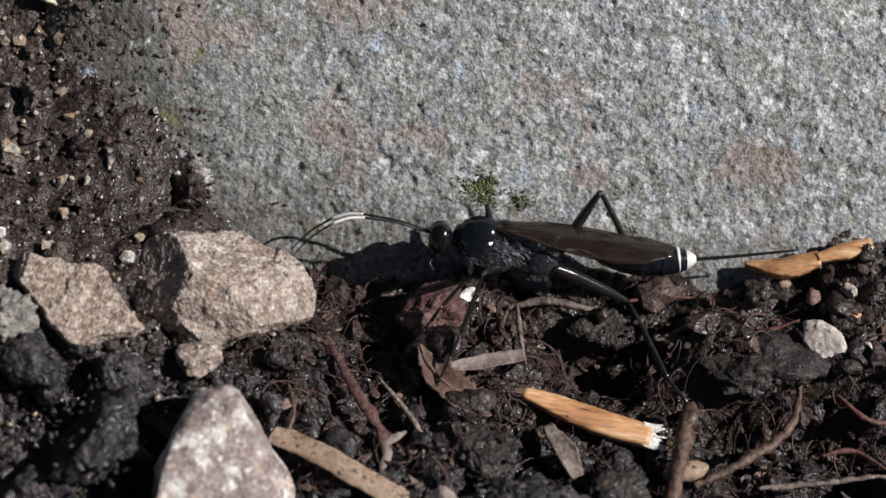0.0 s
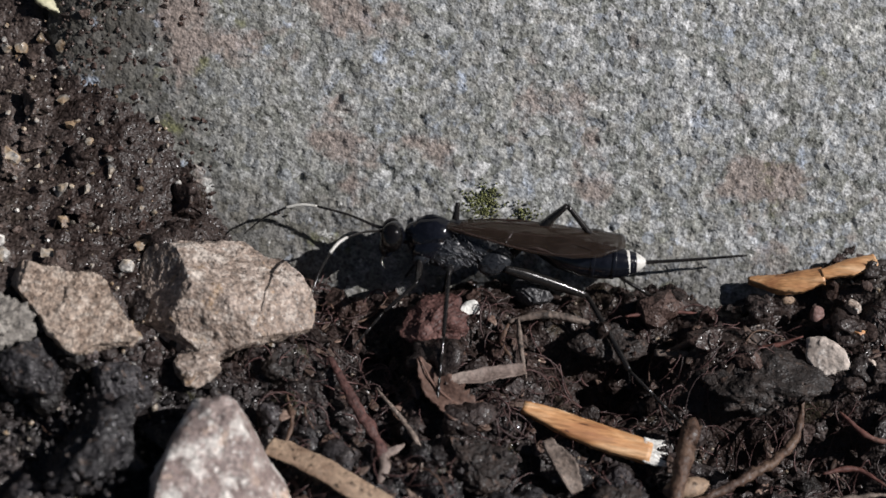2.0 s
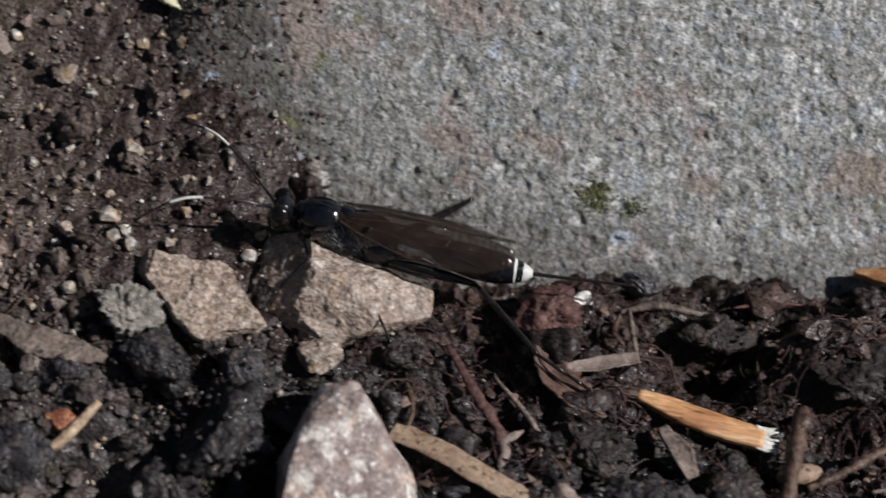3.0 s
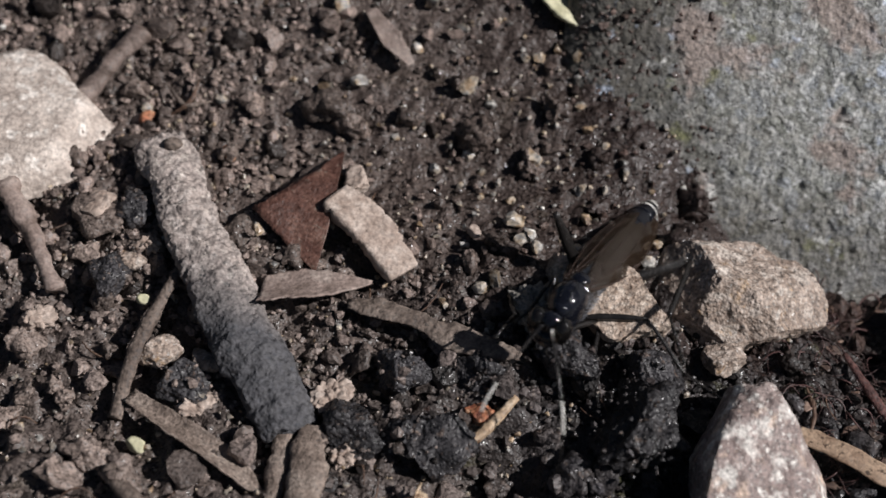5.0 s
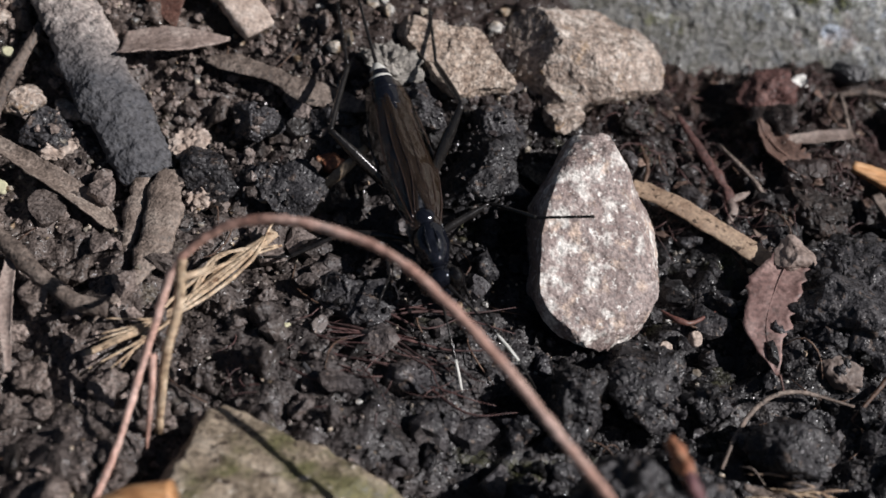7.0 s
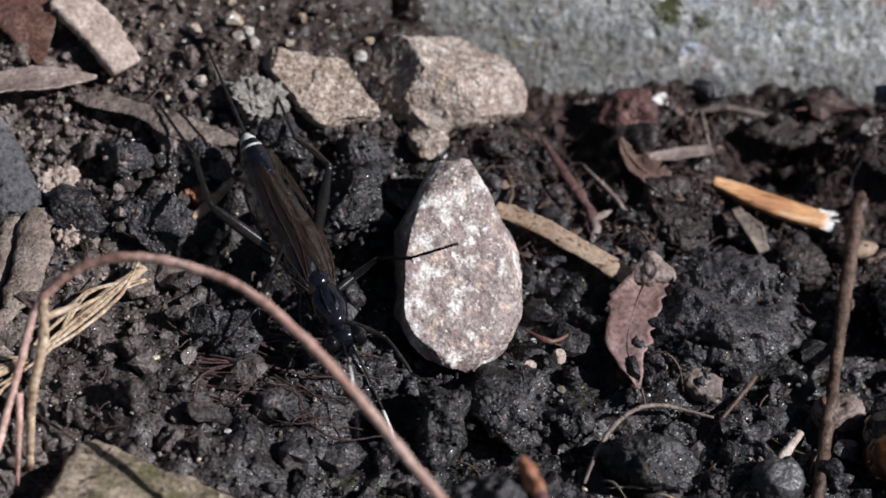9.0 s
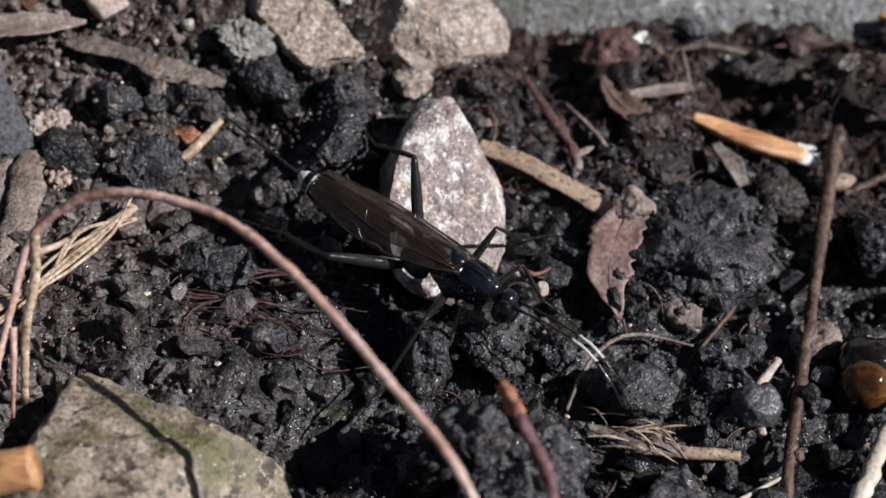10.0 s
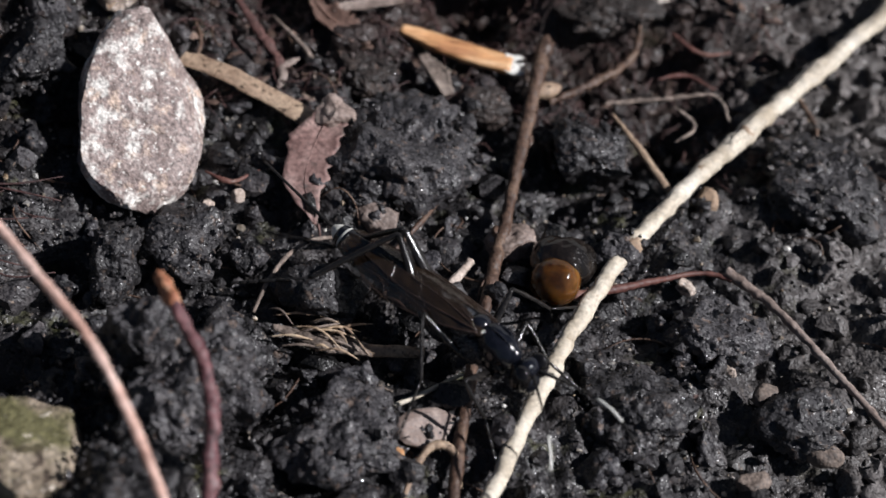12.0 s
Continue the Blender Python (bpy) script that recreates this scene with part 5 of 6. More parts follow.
def build_moss():
    rnd = np.random.RandomState(8)
    for cx, cz, n, s in ((6.4, 0.9, 260, 0.40), (8.3, 0.7, 60, 0.26)):
        out = []
        for k in range(n):
            x, z = cx + rnd.randn() * s, cz + rnd.randn() * s * 0.7
            p = np.array([x, face_y(x, z) - 0.02, z])
            d = np.array([rnd.randn() * 0.35, -0.7, 0.55 + rnd.randn() * 0.3])
            out.append(tube([p, p + d * 0.05, p + d * 0.1], [0.04, 0.045, 0.015], 5, 5, 1, k, 0.2))
        thing("moss_tuft", join(*out), MOSS, "small tuft of green moss on the concrete", "moss", "moss tufts", kind="stuff")


# ---- the wasp ----
# Seconds, place of the thorax, heading, pitch and roll in degrees.
BODY = [
    (0, 7.07, 2.77, 1.4, 185.1, -3.8, 45), (0.5, 7.12, 3.11, 1.18, 185.2, -3.2, 45.1), (1, 6.33, 3.01, 1.09, 187.7, -2.1, 44.7), (1.5, 5.67, 3, 0.96, 187.9, -0.9, 46), (2, 4.88, 3.47, 1, 186, -1.7, 41),
    (2.5, 1.66, 2.44, 1.17, 193.4, 12.1, 26.3), (2.8, -1.72, 2.56, 1.71, 185.2, 7.7, 15.6), (3, -4.71, 0.7, 2.73, 179.4, 4.4, 9.1), (3.2, -5.16, 0.22, 2.53, 188.2, 5.2, 15.6), (4, -11.5, -2.2, 2.4, 200, -3, 15),
    (4.8, -14.4, -3.84, 2.3, 206, -6, 22), (5, -11.23, -4.49, 2.47, 249.8, 8.1, 0.5), (5.2, -10.29, -4.87, 2.27, 253.8, 4.4, 1.4), (5.5, -11.61, -6.62, 1.58, 264.8, -4.5, 2.7), (6, -10.01, -11.98, 0.79, 288.9, -7.2, 7.2),
    (6.5, -10.08, -12.55, 0.52, 289.4, -12.5, 8.2), (6.7, -9.63, -12.86, 0.53, 293.4, -13.6, 8.3), (7.5, -9.21, -13.64, 0.43, 297.2, -14, 8.8), (8.3, -8.9, -14.36, 0.38, 298, -15.4, 9.3), (8.5, -8.99, -13.87, 0.49, 298, -14.5, 9.5),
    (9, -7.87, -14.73, 0.58, 302.4, -12.2, 7.2), (9.5, -4.26, -15.57, 0.97, 320.7, -6, 8.5), (10, -0.92, -16.47, 1.29, 330.8, -5.4, -3.4), (10.5, 2.78, -16.14, 1.23, 342.4, -1, -16.7), (11, 8.2, -18.22, 1.33, 337.9, 3.3, -31.9),
    (11.5, 10.55, -17.55, 1.19, 350.4, 3.4, -45.1), (12, 13.8, -22.76, 1.02, 319.4, 0.7, -9.3),
]
SIZE = 1.055
# seconds; nod and swing of the left feeler, then of the other
FEELERS = [(0, 4, 17, 4, 6), (0.5, 13, 31, 29, 33), (1, -30, 26, 23, 14), (1.5, -32, 30, -10, 3), (2, -7, 60, 7, 8), (2.5, -9, 40, -9, 15), (3, 1, 17, 17, 31), (4, -10, 22, -6, 24), (5, -40, 42, -41, 12), (5.5, -28, 40, -31, 0), (6, -24, 21, 19, -12), (6.5, 8, 26, -23, -6), (8.5, -19, 23, -11, 24), (9, -19, 2, 46, 18), (9.5, 7, 12, 45, -10), (10, 6, -6, 11, 9), (10.5, -24, 52, 30, 51), (11, 3, 63, -7, 25), (11.5, 24, 49, -26, 34), (12, 14, -5, -9, 39)]
LIFT = [(0, 0), (1.5, 0), (2, 4), (2.5, 17), (2.8, 8), (3.2, 2), (4.8, 1), (5, -1), (5.5, 0), (6, -1), (9.5, -1), (10, 2), (10.5, 3), (11, 5), (11.5, 15), (12, 0)]
UPPER, SHIN, FOOT = (1.9, 2.6, 3.8), (1.8, 2.6, 4.1), (1.9, 2.5, 3.4)  # front, middle, hind
HIPS = ((0.95, 0.42, -1.05), (-0.35, 0.5, -1.3), (-2.55, 0.6, -1.25))
REST = ((3.3, 2.6), (-0.1, 5.6), (-8.8, 5.0))  # where the toes stand beside the body: ahead, aside


def body_row(t):
    times = [r[0] for r in BODY]
    k = max(0, min(len(BODY) - 2, int(np.searchsorted(times, t, side="right")) - 1))
    a, b = BODY[k], BODY[k + 1]
    before, after = BODY[max(0, k - 1)], BODY[min(len(BODY) - 1, k + 2)]
    h = b[0] - a[0]
    s = (t - a[0]) / h
    out = []
    for c in range(1, 7):
        ma = 0.0 if a is before else (b[c] - before[c]) / (b[0] - before[0]) * h
        mb = 0.0 if b is after else (after[c] - a[c]) / (after[0] - a[0]) * h
        lim = 3 * (b[c] - a[c])
        ma, mb = (min(max(m, min(0, lim)), max(0, lim)) for m in (ma, mb))
        out.append((2 * s**3 - 3 * s**2 + 1) * a[c] + (s**3 - 2 * s**2 + s) * ma + (3 * s**2 - 2 * s**3) * b[c] + (s**3 - s**2) * mb)
    return out


def body_pose(t):
    x, y, z, heading, pitch, roll = body_row(t)
    return Matrix.Translation(Vector((x, y, z))) @ pose(0, 0, 0, 0, 0, heading) @ pose(0, 0, 0, 0, -pitch, 0) @ pose(0, 0, 0, roll, 0, 0)


def mm_pose(m):
    out = m.copy()
    out.translation = m.translation * MM
    return out


def ellipsoid(c, half, sub_level=4, seed=0, bumpy=0.02, tilt=0.0):
    v, f = ico(sub_level)
    v = v * (1 + bumpy * 2 * fbm(v * 2.2 + seed, 2, seed))[:, None] * np.array(half)
    return placed((v, f), Matrix.Translation(c) @ pose(0, 0, 0, 0, tilt, 0))


def scaled(shape):
    return np.asarray(shape[0]) * SIZE, shape[1]


def wing_shape(side):
    """One fore wing, folded back over the abdomen."""
    pts = [(-0.1, 0.46 * side, 0.42), (-2.2, 0.56 * side, 0.36), (-4.6, 0.58 * side, 0.04), (-7.4, 0.40 * side, -0.42)]
    wide, slim = [0.16, 0.44, 0.66, 0.84, 0.96, 1.02, 1.0, 0.9, 0.42], [0.14, 0.36, 0.54, 0.64, 0.68, 0.68, 0.64, 0.56, 0.3]
    left, right = (slim, wide) if side > 0 else (wide, slim)
    v, f = blade(pts, left, right, 0.012, -0.34, 40, 13, 3 if side > 0 else 4, 0.0, up=(0, 0.52 * side, 0.85), crumple=0.09)
    along_it, across = np.arange(len(v)) % 520 // 13 / 39.0, np.arange(len(v)) % 13
    v[:, 2] += 0.02 * along_it * np.sin(across * 1.9)  # lengthwise pleats
    return v, f


def build_wasp():
    wasp = tagged(new("parasitic_wasp"), "slender black wasp with smoky wings and white-banded antennae walking on soil", "wasp")
    P = lambda name, shape, mat, owner=wasp, label="": part(name, scaled(shape), mat, owner, label)  # noqa: E731
    P("thorax", join(ellipsoid((0.5, 0, -0.02), (1.05, 0.72, 0.76), 6, 1, 0.05, 8), ellipsoid((0.55, 0.36, -0.5), (0.75, 0.34, 0.5), 5, 12, 0.06, 20), ellipsoid((0.55, -0.36, -0.5), (0.75, 0.34, 0.5), 5, 13, 0.06, 20), ellipsoid((1.2, 0, 0.05), (0.36, 0.42, 0.4), 5, 14, 0.04), ellipsoid((-0.55, 0, 0.26), (0.45, 0.46, 0.38), 5, 2, 0.02),
      ellipsoid((1.05, 0, -0.3), (0.42, 0.46, 0.58), 5, 3, 0.02)), CHITIN)
    P("mesonotum_groove", join(tube([(1.1, 0.18, 0.55), (0.5, 0.22, 0.725), (-0.1, 0.14, 0.62)], [0.03, 0.05, 0.03], 6, 14), tube([(1.1, -0.18, 0.55), (0.5, -0.22, 0.725), (-0.1, -0.14, 0.62)],
      [0.03, 0.05, 0.03], 6, 14)), CHITIN)
    P("propodeum", join(ellipsoid((-1.45, 0, -0.3), (1.2, 0.66, 0.78), 6, 4, 0.12, -14), ellipsoid((-0.3, 0, -0.7), (1.35, 0.70, 0.72), 6, 5, 0.12)), CHITIN_DULL, wasp, "dull grey-black rear of the thorax")
    rnd = np.random.RandomState(3)
    hairs = []
    for k in range(420):  # short pale down on the sides
        a, b = rnd.rand() * 2.9 - 2.3, rnd.rand() * 1.3 - 1.15
        s = 1 if k % 2 else -1
        y = s * 0.68 * math.sqrt(max(0.12, 1 - ((a + 0.75) / 1.9) ** 2 - ((b + 0.55) / 0.95) ** 2))
        p = np.array([a, y, b])
        d = np.array([-0.5 + 0.3 * rnd.randn(), 0.6 * s, -0.45 + 0.3 * rnd.randn()])
        hairs.append(tube([p, p + d * 0.09, p + d * 0.16 + np.array([-0.03, 0, -0.02])], [0.011, 0.009, 0.004], 3, 4))
    P("down", join(*hairs), DOWN, wasp, "short grey hairs")
    for s in (1, -1):
        for k, (x, z, r) in enumerate(((0.85, -0.95, 0.30), (-0.45, -1.12, 0.36), (-2.15, -1.0, 0.56))):
            P("coxa", ellipsoid((x, 0.38 * s, z), (r * 1.35, r * 0.72, r), 5, 6 + k, 0.03, 28), CHITIN_DULL)
    head = P("head", join(ellipsoid((2.0, 0, -0.15), (0.44, 0.6, 0.62), 5, 7, 0.02), ellipsoid((2.3, 0, -0.6), (0.32, 0.5, 0.45), 5, 8, 0.01)), CHITIN)
    for s in (1, -1):
        P("eye", ellipsoid((2.1, 0.56 * s, -0.12), (0.46, 0.38, 0.62), 5, 9, 0.0), EYE, head, "glossy black eye")
        P("palp", tube([(2.35, 0.15 * s, -0.95), (2.5, 0.25 * s, -1.2), (2.3, 0.3 * s, -1.5)], [0.05, 0.045, 0.02], 6, 10), CHITIN_LEG, head)
    P("neck", tube([(1.7, 0, -0.2), (1.1, 0, -0.15)], [0.26, 0.36], 10, 6), CHITIN)
    P("petiole", tube([(-2.45, 0, -0.45), (-3.0, 0, -0.28), (-3.6, 0, -0.34), (-4.2, 0, -0.5)], [0.2, 0.12, 0.15, 0.34], 12, 20), CHITIN)
    path = [(-4.0, 0, -0.46), (-5.0, 0, -0.70), (-6.2, 0, -0.88), (-7.3, 0, -0.93), (-8.0, 0, -0.90)]
    gaster = P("abdomen", tube(path, [0.28, 0.54, 0.66, 0.66, 0.55, 0.40], 20, 44, 1.08, 0, 0.0), CHITIN)
    for k, (x0, x1, r0, r1, z) in enumerate(((-5.1, -5.35, 0.54, 0.59, -0.72), (-6.05, -6.25, 0.655, 0.66, -0.865), (-6.95, -7.12, 0.63, 0.62, -0.925))):
        P("segment_edge", tube([(x0, 0, z), (x1, 0, z - 0.01)], [r0 + 0.02, r1 + 0.025], 20, 4, 1.08, 0, 0.0), CHITIN, gaster)
    P("white_band", tube([(-7.52, 0, -0.925), (-7.72, 0, -0.915)], [0.53, 0.485], 20, 4, 1.08, 0, 0.0), WHITE_BAND, gaster, "thin ivory white ring")
    P("white_tip", tube([(-7.86, 0, -0.905), (-8.15, 0, -0.88), (-8.40, 0, -0.86)], [0.44, 0.33, 0.14], 20, 10, 1.06, 0, 0.0), WHITE_BAND, gaster, "ivory white tip")
    P("ovipositor", tube([(-8.3, 0, -0.88), (-10.2, 0, -0.70), (-12.6, 0, -0.42)], [0.085, 0.07, 0.045], 8, 24, 1, 0, 0.0), CHITIN_LEG, wasp, "long thin dark ovipositor")
    wings = []
    for s in (1, -1):
        shape = wing_shape(s)
        w = P("fore_wing", shape, WING, wasp, "smoky brown translucent wing")
        grid = np.asarray(shape[0])[:40 * 13].reshape(40, 13, 3)

        def vein(line, r):
            pts = []
            for i, j in line:
                j = j if s > 0 else 12 - j
                i0, j0 = min(38, int(i)), min(11, int(j))
                a, b = i - i0, j - j0
                q = (1 - a) * (1 - b) * grid[i0, j0] + a * (1 - b) * grid[i0 + 1, j0] + (1 - a) * b * grid[i0, j0 + 1] + a * b * grid[i0 + 1, j0 + 1]
                pts.append(q + np.array([0, 0, 0.012]))
            return tube(pts, r, 6, 8 * len(pts))
        P("front_vein", vein([(1, 3), (8, 0.5), (20, 0.3), (30, 0.6), (36, 3)], [0.05, 0.045, 0.04, 0.03, 0.012]), VEIN, w)
        P("wing_spot", vein([(20, 0.7), (22, 0.9), (25, 0.6)], [0.02, 0.09, 0.02]), VEIN, w)
        P("long_vein", vein([(2, 5), (12, 4), (22, 4), (30, 5), (36, 6)], [0.03, 0.025, 0.022, 0.014, 0.008]), VEIN, w)
        P("long_vein", vein([(3, 7), (14, 8), (24, 8), (32, 8.5)], [0.028, 0.024, 0.02, 0.008]), VEIN, w)
        P("long_vein", vein([(4, 9), (15, 11), (26, 10.5)], [0.022, 0.02, 0.01]), VEIN, w)
        for line in ([(15, 0.6), (16.5, 4)], [(22, 0.5), (21, 4)], [(18, 4), (19.5, 8)], [(26, 4.4), (27, 8)], [(25, 0.7), (28, 3), (33, 1.6)]):
            P("cross_vein", vein(line, [0.015] * len(line)), VEIN, w)
        hind = blade([(-0.8, 0.44 * s, 0.28), (-2.6, 0.54 * s, 0.22), (-4.2, 0.54 * s, 0.02), (-5.8, 0.44 * s, -0.26)], [0.1, 0.34, 0.45, 0.4, 0.08], [0.1, 0.34, 0.45, 0.4, 0.08], 0.01, -0.2, 24, 7, 9, 0.0, up=(0, 0.52 * s, 0.85), crumple=0.05)
        h = P("hind_wing", hind, WING, wasp, "smaller smoky wing under the fore wing")
        wings += [(w, (-0.1, 0.46 * s, 0.42), s, 1.0), (h, (-0.8, 0.44 * s, 0.28), s, 0.75)]
    feelers = []
    for s in (1, -1):
        pts = [(0, 0, 0), (0.5, 0, 0.08), (1.5, 0, 0.30), (2.9, 0, 0.42)]
        a = part("antenna", scaled(tube(pts, [0.11, 0.06, 0.05, 0.05], 8, 30, 1, 0, 0.0)), CHITIN_LEG, wasp, "black antenna with a white band")
        part("white_section", scaled(tube([(2.85, 0, 0.422), (3.5, 0, 0.36), (4.15, 0, 0.12)], [0.055, 0.062, 0.06], 8, 14, 1, 0, 0.0)), WHITE_BAND, a, "white band")
        part("tip", scaled(tube([(4.1, 0, 0.145), (5.0, 0, -0.5), (5.7, 0, -1.3)], [0.05, 0.042, 0.02], 8, 12, 1, 0, 0.0)), CHITIN_LEG, a)
        feelers.append(a)
    legs = []
    for k in range(3):
        for s in (1, -1):
            u, h, f = UPPER[k], SHIN[k], FOOT[k]
            big = (0.17, 0.19, 0.27)[k]
            femur = part("femur", scaled(tube([(0, 0, 0), (u * 0.25, 0, 0.05), (u * 0.65, 0, 0.04), (u, 0, 0)], [big * 0.6, big, big * 0.95, big * 0.5], 10, 20, 0.8, k, 0.0)), CHITIN_LEG, wasp)
            tibia = part("tibia", scaled(tube([(0, 0, 0), (h * 0.3, 0, 0.03), (h * 0.75, 0, 0.02), (h, 0, 0)], [big * 0.38, big * 0.48, big * 0.5, big * 0.42], 8, 18, 1, k, 0.0)), CHITIN_LEG, wasp)
            part("spur", scaled(tube([(h * 0.97, 0, 0), (h * 1.08, 0.06, -0.1), (h * 1.14, 0.1, -0.22)], [0.03, 0.025, 0.008], 5, 6)), CHITIN_LEG, tibia)
            tarsus = part("tarsus", scaled(join(*[tube([(f * a, 0, 0), (f * b, 0, 0)], [0.05 + 0.02 * (k == 2), 0.07 + 0.02 * (k == 2)], 6, 4) for a, b in ((0, 0.42), (0.42, 0.64), (0.64, 0.79), (0.79, 0.88),
                          (0.88, 1.0))])), CHITIN_LEG, wasp)
            legs.append((k, s, femur, tibia, tarsus))
    return wasp, feelers, legs, wings


def along(a, b, up):
    """A pose at a whose x axis points to b."""
    x = (b - a).normalized()
    y = up.cross(x)
    y = y.normalized() if y.length > 1e-6 else Vector((0, 1, 0))
    z = x.cross(y)
    return Matrix(((x.x, y.x, z.x, a.x), (x.y, y.y, z.y, a.y), (x.z, y.z, z.z, a.z), (0, 0, 0, 1)))


def foot_height(x, y):
    """What a foot finds there: soil, the stones or the foot of the block."""
    z = max(float(soil(x, y)[0]), float(base(x, y)) - 0.1) + 0.2
    for cx, cy, a, b, top in ((-3.4, -1.3, 3.3, 2.3, 1.6), (-2.1, -10.9, 2.3, 4.2, 1.2), (-7.6, -8.6, 1.7, 2.0, 0.3), (-9.4, -3.0, 2.2, 1.2, 1.1)):
        d = ((x - cx) / a) ** 2 + ((y - cy) / b) ** 2
        if d < 1:
            z = max(z, top * math.sqrt(1 - d * 0.6))
    lean = (y - 4.78 - 0.017 * x) / 0.848
    return max(z, lean) if x > -11 else z


# Where each foot stands: seconds, place, and the swing of the knee in degrees.
FRONT_LEFT = [
    (0, 4.4, -1.8, -0.8, 74), (0.5, 4.4, -1.9, -0.7, 69), (1, 2.6, -1, -0.8, 90), (1.5, 2.6, -0.1, -0.8, 55), (2, 1.8, -2, -0.6, 70), (2.5, -0.9, -1.2, 1.3, 55), (3, -7.4, -4, 0.5, 39),
    (5, -9.4, -7.8, -0.7, 101), (5.5, -7.7, -10.6, -0.9, 25), (6, -7.6, -15.5, 1.3, 117), (6.5, -7, -16.1, -0.1, 154), (8.5, -3.3, -17.2, -1.8, 77), (9, -1.9, -17.5, -1.7, 63), (9.5, -0.7, -14.3, -2.5, -27),
    (10, 4.1, -16.2, -1.7, 40), (10.5, 6.8, -14.9, -1.6, 55), (11, 12.2, -17.9, -1.6, 55), (11.5, 14.3, -16.9, -1.6, 55), (12, 18.1, -23.1, -1.6, 55),
]
FRONT_RIGHT = [
    (0, 5.8, 2.4, -1.8, 55), (0.5, 5.8, 2.7, -2, 55), (1, 4.9, 2.5, -2.1, 55), (1.5, 4.2, 2.5, -2.2, 55), (2, 3.4, 3.2, -2.2, 55), (2.5, -0.6, 2.6, -1.5, 55), (3, -6.4, 2.3, 0.2, 55),
    (5, -14.4, -5.7, 0.2, 55), (5.5, -14.6, -9.7, -1.1, 55), (6, -11.4, -15.9, -1.6, 55), (6.5, -11.5, -16.3, -1.6, 55), (8.5, -9.8, -18.1, -0.8, 160), (9, -9, -17.7, -1.6, 55), (9.5, -3.6, -20.1, -1.3, 162),
    (10, -1.7, -19.1, -2.1, 5), (10.5, 5.2, -20, -1.6, 55), (11, 10.3, -22.2, -1.6, 55), (11.5, 13.5, -20.7, -1.6, 55), (12, 14.6, -27.2, -1.6, 55),
]
MID_LEFT = [
    (0, 5.5, -3.9, -1, 36), (0.5, 5.6, -4, -1, 33), (1, 5.6, -3.9, -1, 24), (1.5, 5.5, -4.1, -1, 17), (2, 5.6, -3.7, -1, 4), (2.5, 4, -3.7, -1, -25), (3, -1.5, -3.9, 0.7, 134),
    (5, -3.7, -6.5, -0.8, 47), (5.5, -3.6, -6.4, -0.9, 44), (6, -3.1, -11.8, 2, 115), (6.5, -2.7, -12.2, 2.2, 111), (8.5, -2.8, -12.4, 2.4, 133), (9, -2.6, -13.4, 3.6, 133), (9.5, -4, -8.7, 0.1, -23),
    (10, 3, -11.3, -1.7, 10), (10.5, 5.3, -10.9, -1.7, 19), (11, 9.6, -14.9, -1.6, 55), (11.5, 11.1, -14.9, -1.6, 55), (12, 18.6, -18.5, -1.7, 23),
]
MID_RIGHT = [
    (0, 8.1, 1.7, -2.5, -24), (0.5, 8.1, 2.1, -2.7, -26), (1, 7.1, 2.1, -2.9, -14), (1.5, 6.3, 1.9, -3, -10), (2, 5.2, 2.6, -3, 8), (2.5, 0.6, 3.4, -2.5, 55), (3, -4.9, 3, -0.5, 55),
    (5, -14.1, -7.7, 2.7, 102), (5.5, -19.2, -9.1, -1.1, 60), (6, -14.2, -15.5, 2.1, 126), (6.5, -17.9, -14.8, -1.6, 71), (8.5, -13.3, -15.6, -1.6, 55), (9, -12.1, -16.9, -1.6, 55), (9.5, -8.6, -18.2, -0.2, 138),
    (10, -4.8, -23.1, -1.4, -5), (10.5, 1.2, -20.8, -1.6, 55), (11, 4.5, -22.6, 0.3, 111), (11.5, 6.3, -24.2, -1.3, -46), (12, 10.5, -26.5, -1.6, 55),
]
HIND_LEFT = [
    (0, 17.6, -4.7, -1.2, 79), (0.5, 17.6, -4.5, -1.2, 82), (1, 17.5, -4.5, -1.1, 73), (1.5, 16.2, -3.6, -1.2, 73), (2, 16.1, -3.6, -1, 76), (2.5, 12.6, -4.7, -0.9, 48), (3, 7.9, -4.3, -0.8, 95),
    (5, -6.4, -7.8, 3.2, -281), (5.5, -6.5, -8.6, 3.4, -263), (6, -12.1, 0.1, 1.7, -47), (6.5, -11.3, -0.9, 1.6, -27), (8.5, -11.5, -3.5, 0.9, -20), (9, -11.8, -3.5, 0.9, -20), (9.5, -9, -5.6, -0, -17),
    (10, -7.3, -6.3, -0.6, -3), (10.5, -8.1, -7.5, 1.5, 11), (11, -2.9, -10.2, 2.4, 19), (11.5, -1.4, -11.5, 2.1, 14), (12, 4.1, -16, -2.2, -4),
]
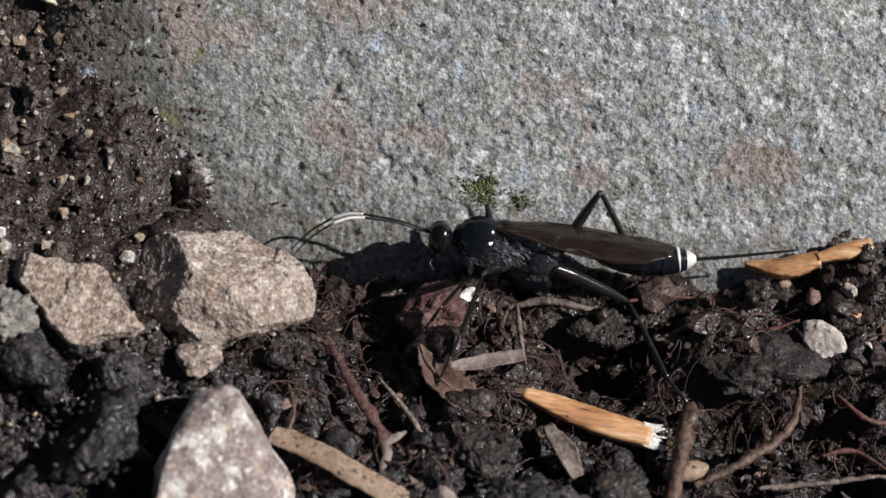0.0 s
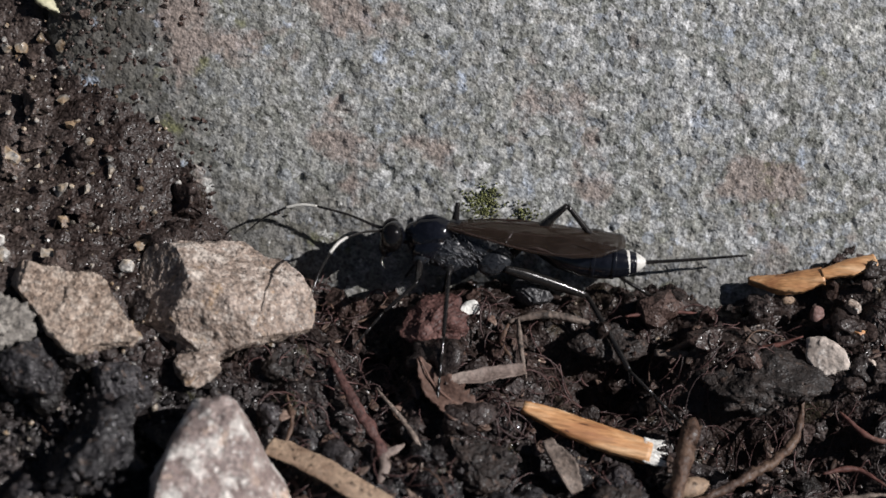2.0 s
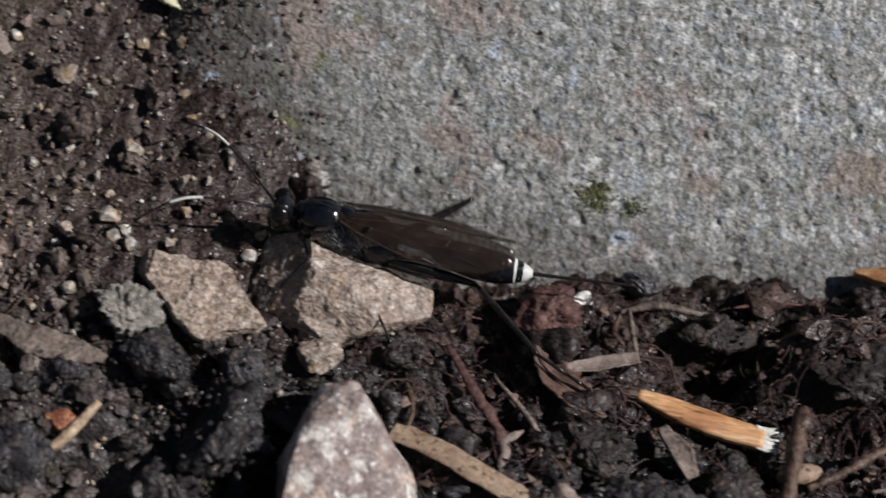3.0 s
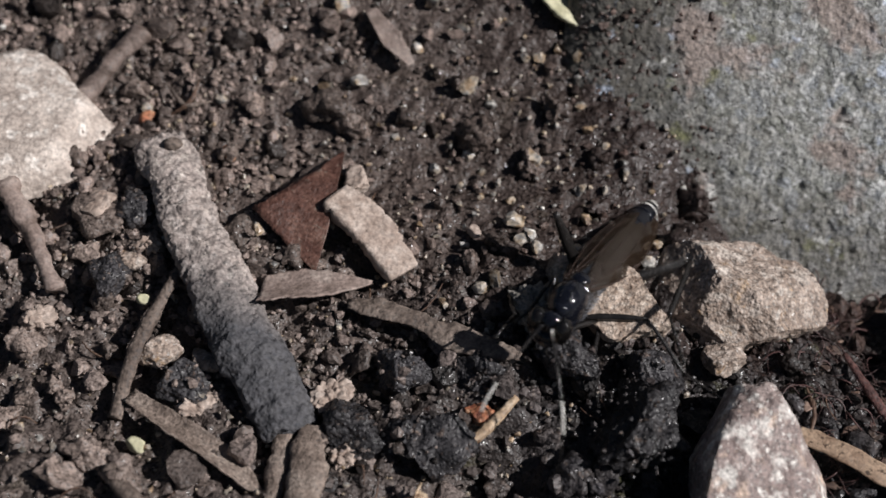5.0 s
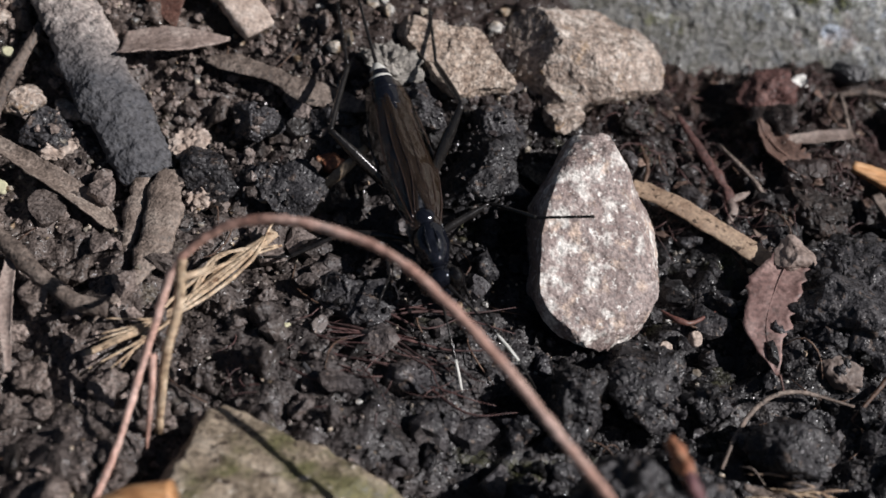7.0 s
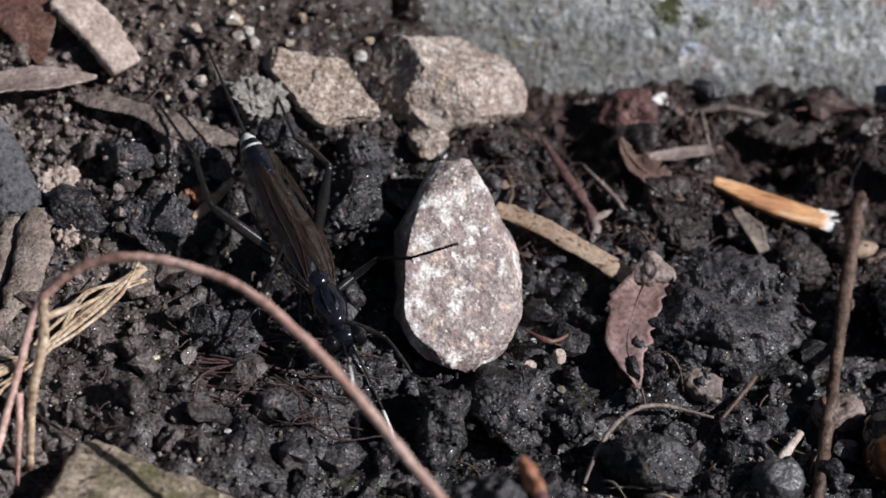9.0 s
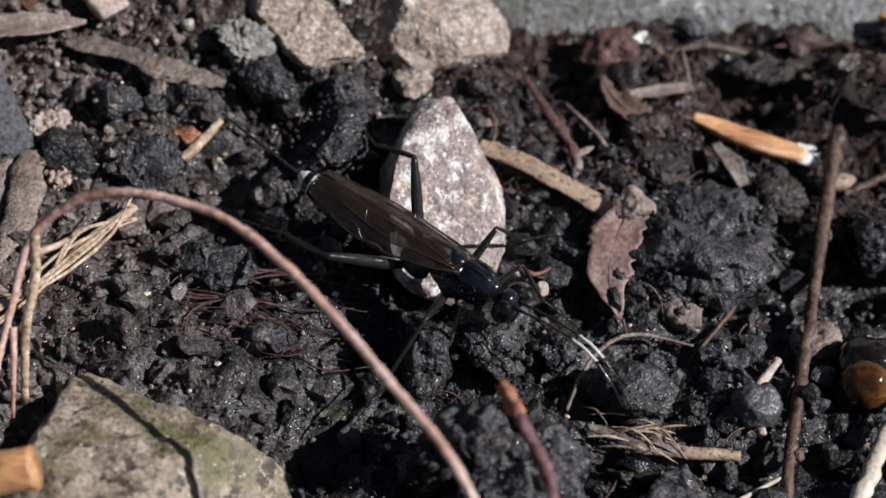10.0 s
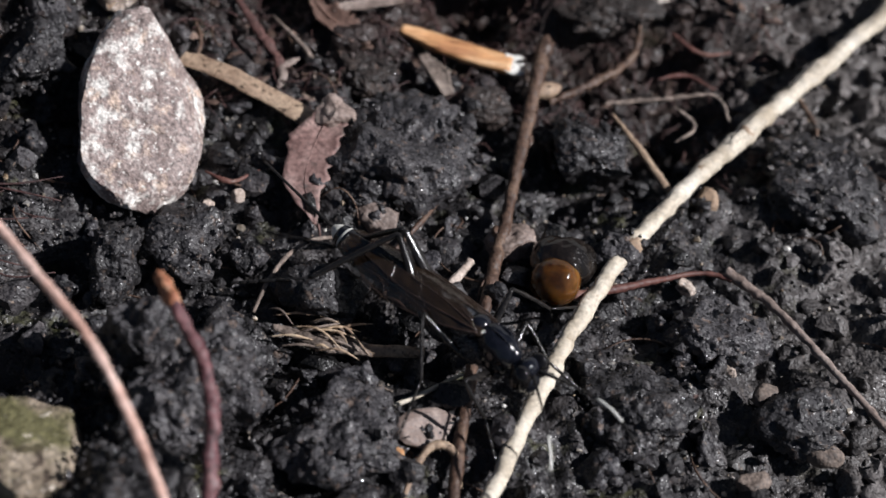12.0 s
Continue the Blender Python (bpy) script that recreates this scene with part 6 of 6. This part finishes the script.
HIND_RIGHT = [
    (0, 16.4, 3.4, -2.4, 27), (0.5, 16.5, 1, -1.6, 7), (1, 16.4, 2.7, -1.9, 24), (1.5, 16.4, 2.5, -1.6, 17), (2, 16.2, 2.7, -1.6, 18), (2.5, 7.1, 3.9, -4.9, 7), (3, -5.9, 0, 0.9, 22),
    (5, -10.6, -1, -3, -71), (5.5, -11.9, 4.9, 3.1, -45), (6, -14.7, -0.8, 1.6, -54), (6.5, -15.1, -1.4, 1.5, -50), (8.5, -16.1, -3.4, 0.9, -45), (9, -16.9, -5, 0.4, -38), (9.5, -16.6, -10.8, -1.5, -10),
    (10, -11.8, -12.7, -1.7, -49), (10.5, -8.5, -14.9, -1.8, -57), (11, 1.2, -22.1, 1.3, 128), (11.5, 1.4, -22.1, 0.8, 91), (12, 2.9, -19.5, -1.6, 35),
]
FOOTING = {(0, 1): FRONT_LEFT, (0, -1): FRONT_RIGHT, (1, 1): MID_LEFT, (1, -1): MID_RIGHT, (2, 1): HIND_LEFT, (2, -1): HIND_RIGHT}


def footholds(k, s):
    """All the places where one foot stands, with those of its walk past the corner of the block."""
    rows = [(r[0], Vector(r[1:4]), r[4]) for r in FOOTING[k, s]]
    for t in (3.2, 3.5, 3.8, 4.1, 4.4, 4.8):
        p = body_pose(t) @ Vector((REST[k][0] * SIZE, REST[k][1] * s * SIZE, -1))
        if p.x > -11:  # no higher on the block than it needs
            p.y = min(p.y, face_y(p.x, float(base(p.x, p.y - 2))) + 1.3)
        rows.append((t, Vector((p.x, p.y, foot_height(p.x, p.y))), (60, 45, 25)[k]))
    return sorted(rows, key=lambda r: r[0])


def foot_at(rows, t, phase):
    """Where a foot is: it holds its place, then steps, with more steps over a longer way."""
    n = max(0, min(len(rows) - 2, sum(r[0] <= t for r in rows) - 1))
    (ta, a, qa), (tb, b, qb) = rows[n], rows[n + 1]
    w = (t - ta) / (tb - ta)
    count = max(1, round((b - a).length / 2.4))
    done, share = divmod(w * count, 1) if w < 1 else (count, 0.0)
    share = min(1.0, max(0.0, (share - (0.5 if phase else 0.1)) / 0.4))
    go = (done + share * share * (3 - 2 * share)) / count
    lift = min(0.9, 0.35 * (b - a).length / count) * math.sin(math.pi * share)
    return a.lerp(b, go) + Vector((0, 0, lift)), qa + (qb - qa) * go


def leg_chain(k, s, hip, toe, swing):
    """Knee, ankle and toe of a leg, and the way its knee points."""
    u, h, f = UPPER[k] * SIZE, SHIN[k] * SIZE, FOOT[k] * SIZE
    g = math.sqrt(h * h + f * f - 2 * h * f * math.cos(radians(158)))
    reach = toe - hip
    far = min(max(reach.length, abs(u - g) + 0.15), (u + g) * 0.985)
    e = reach.normalized()
    top = Vector((0, 0, 1))
    top = (top - e * top.dot(e)).normalized()
    out = top * math.cos(radians(swing)) - e.cross(top) * (s * math.sin(radians(swing)))
    a = (u * u - g * g + far * far) / (2 * far)
    knee, toe = hip + e * a + out * math.sqrt(max(0.0, u * u - a * a)), hip + e * far
    way = (toe - knee).normalized()
    c = (h * h + g * g - f * f) / (2 * h * g)
    low = -(out - way * out.dot(way)).normalized()
    return knee, knee + way * (h * c) + low * (h * math.sqrt(max(0.0, 1 - c * c))), toe, out


def motions():
    wasp, feelers, legs, wings = build_wasp()
    STEPS = 120
    times = [12.0 * i / STEPS for i in range(STEPS + 1)]
    poses = [body_pose(t) for t in times]
    walk(wasp, [(t, mm_pose(m)) for t, m in zip(times, poses)])
    # the feelers sway: nod up and swing out of each, and the lift of the wings
    for s, feeler in zip((1, -1), feelers):
        rows = []
        for t in times:
            q = [np.interp(t, [r[0] for r in FEELERS], [r[c] for r in FEELERS]) for c in ((1, 2) if s > 0 else (3, 4))]
            nod, swing = q[0] + 3 * math.sin(12.566 * t), q[1] + 4 * s * math.sin(12.566 * t)
            root = Matrix.Translation(Vector((2.45, 0.2 * s, 0.1)) * SIZE * MM)
            rows.append((t, root @ pose(0, 0, 0, 0, 0, s * swing) @ pose(0, 0, 0, 0, -nod, 0)))
        walk(feeler, rows)
    for wing, at, s, share in wings:
        hinge = Matrix.Translation(Vector(at) * SIZE * MM)
        rows = []
        for t in times:
            lift = share * np.interp(t, [r[0] for r in LIFT], [r[1] for r in LIFT])
            rows.append((t, hinge @ pose(0, 0, 0, 0, lift, 0) @ pose(0, 0, 0, 0, 0, -0.12 * s * lift) @ hinge.inverted()))
        walk(wing, rows)
    # the feet hold their places and step in turn, three at a time
    for k, s, femur, tibia, tarsus in legs:
        holds, rows = footholds(k, s), ([], [], [])
        hip = Vector((HIPS[k][0], HIPS[k][1] * s, HIPS[k][2])) * SIZE
        for t, m in zip(times, poses):
            toe, swing = foot_at(holds, t, (k + (s > 0)) % 2)
            knee, ankle, tip, out = leg_chain(k, s, hip, m.inverted() @ toe, swing)
            for lot, (p, q) in zip(rows, ((hip, knee), (knee, ankle), (ankle, tip))):
                lot.append((t, mm_pose(along(p, q, out))))
        for ob, lot in zip((femur, tibia, tarsus), rows):
            walk(ob, lot)


build_ground()
build_block()
build_stones()
build_litter()
build_scraps()
build_clods()
build_root_mesh()
build_fibres()
build_moss()
build_crumbs()
motions()
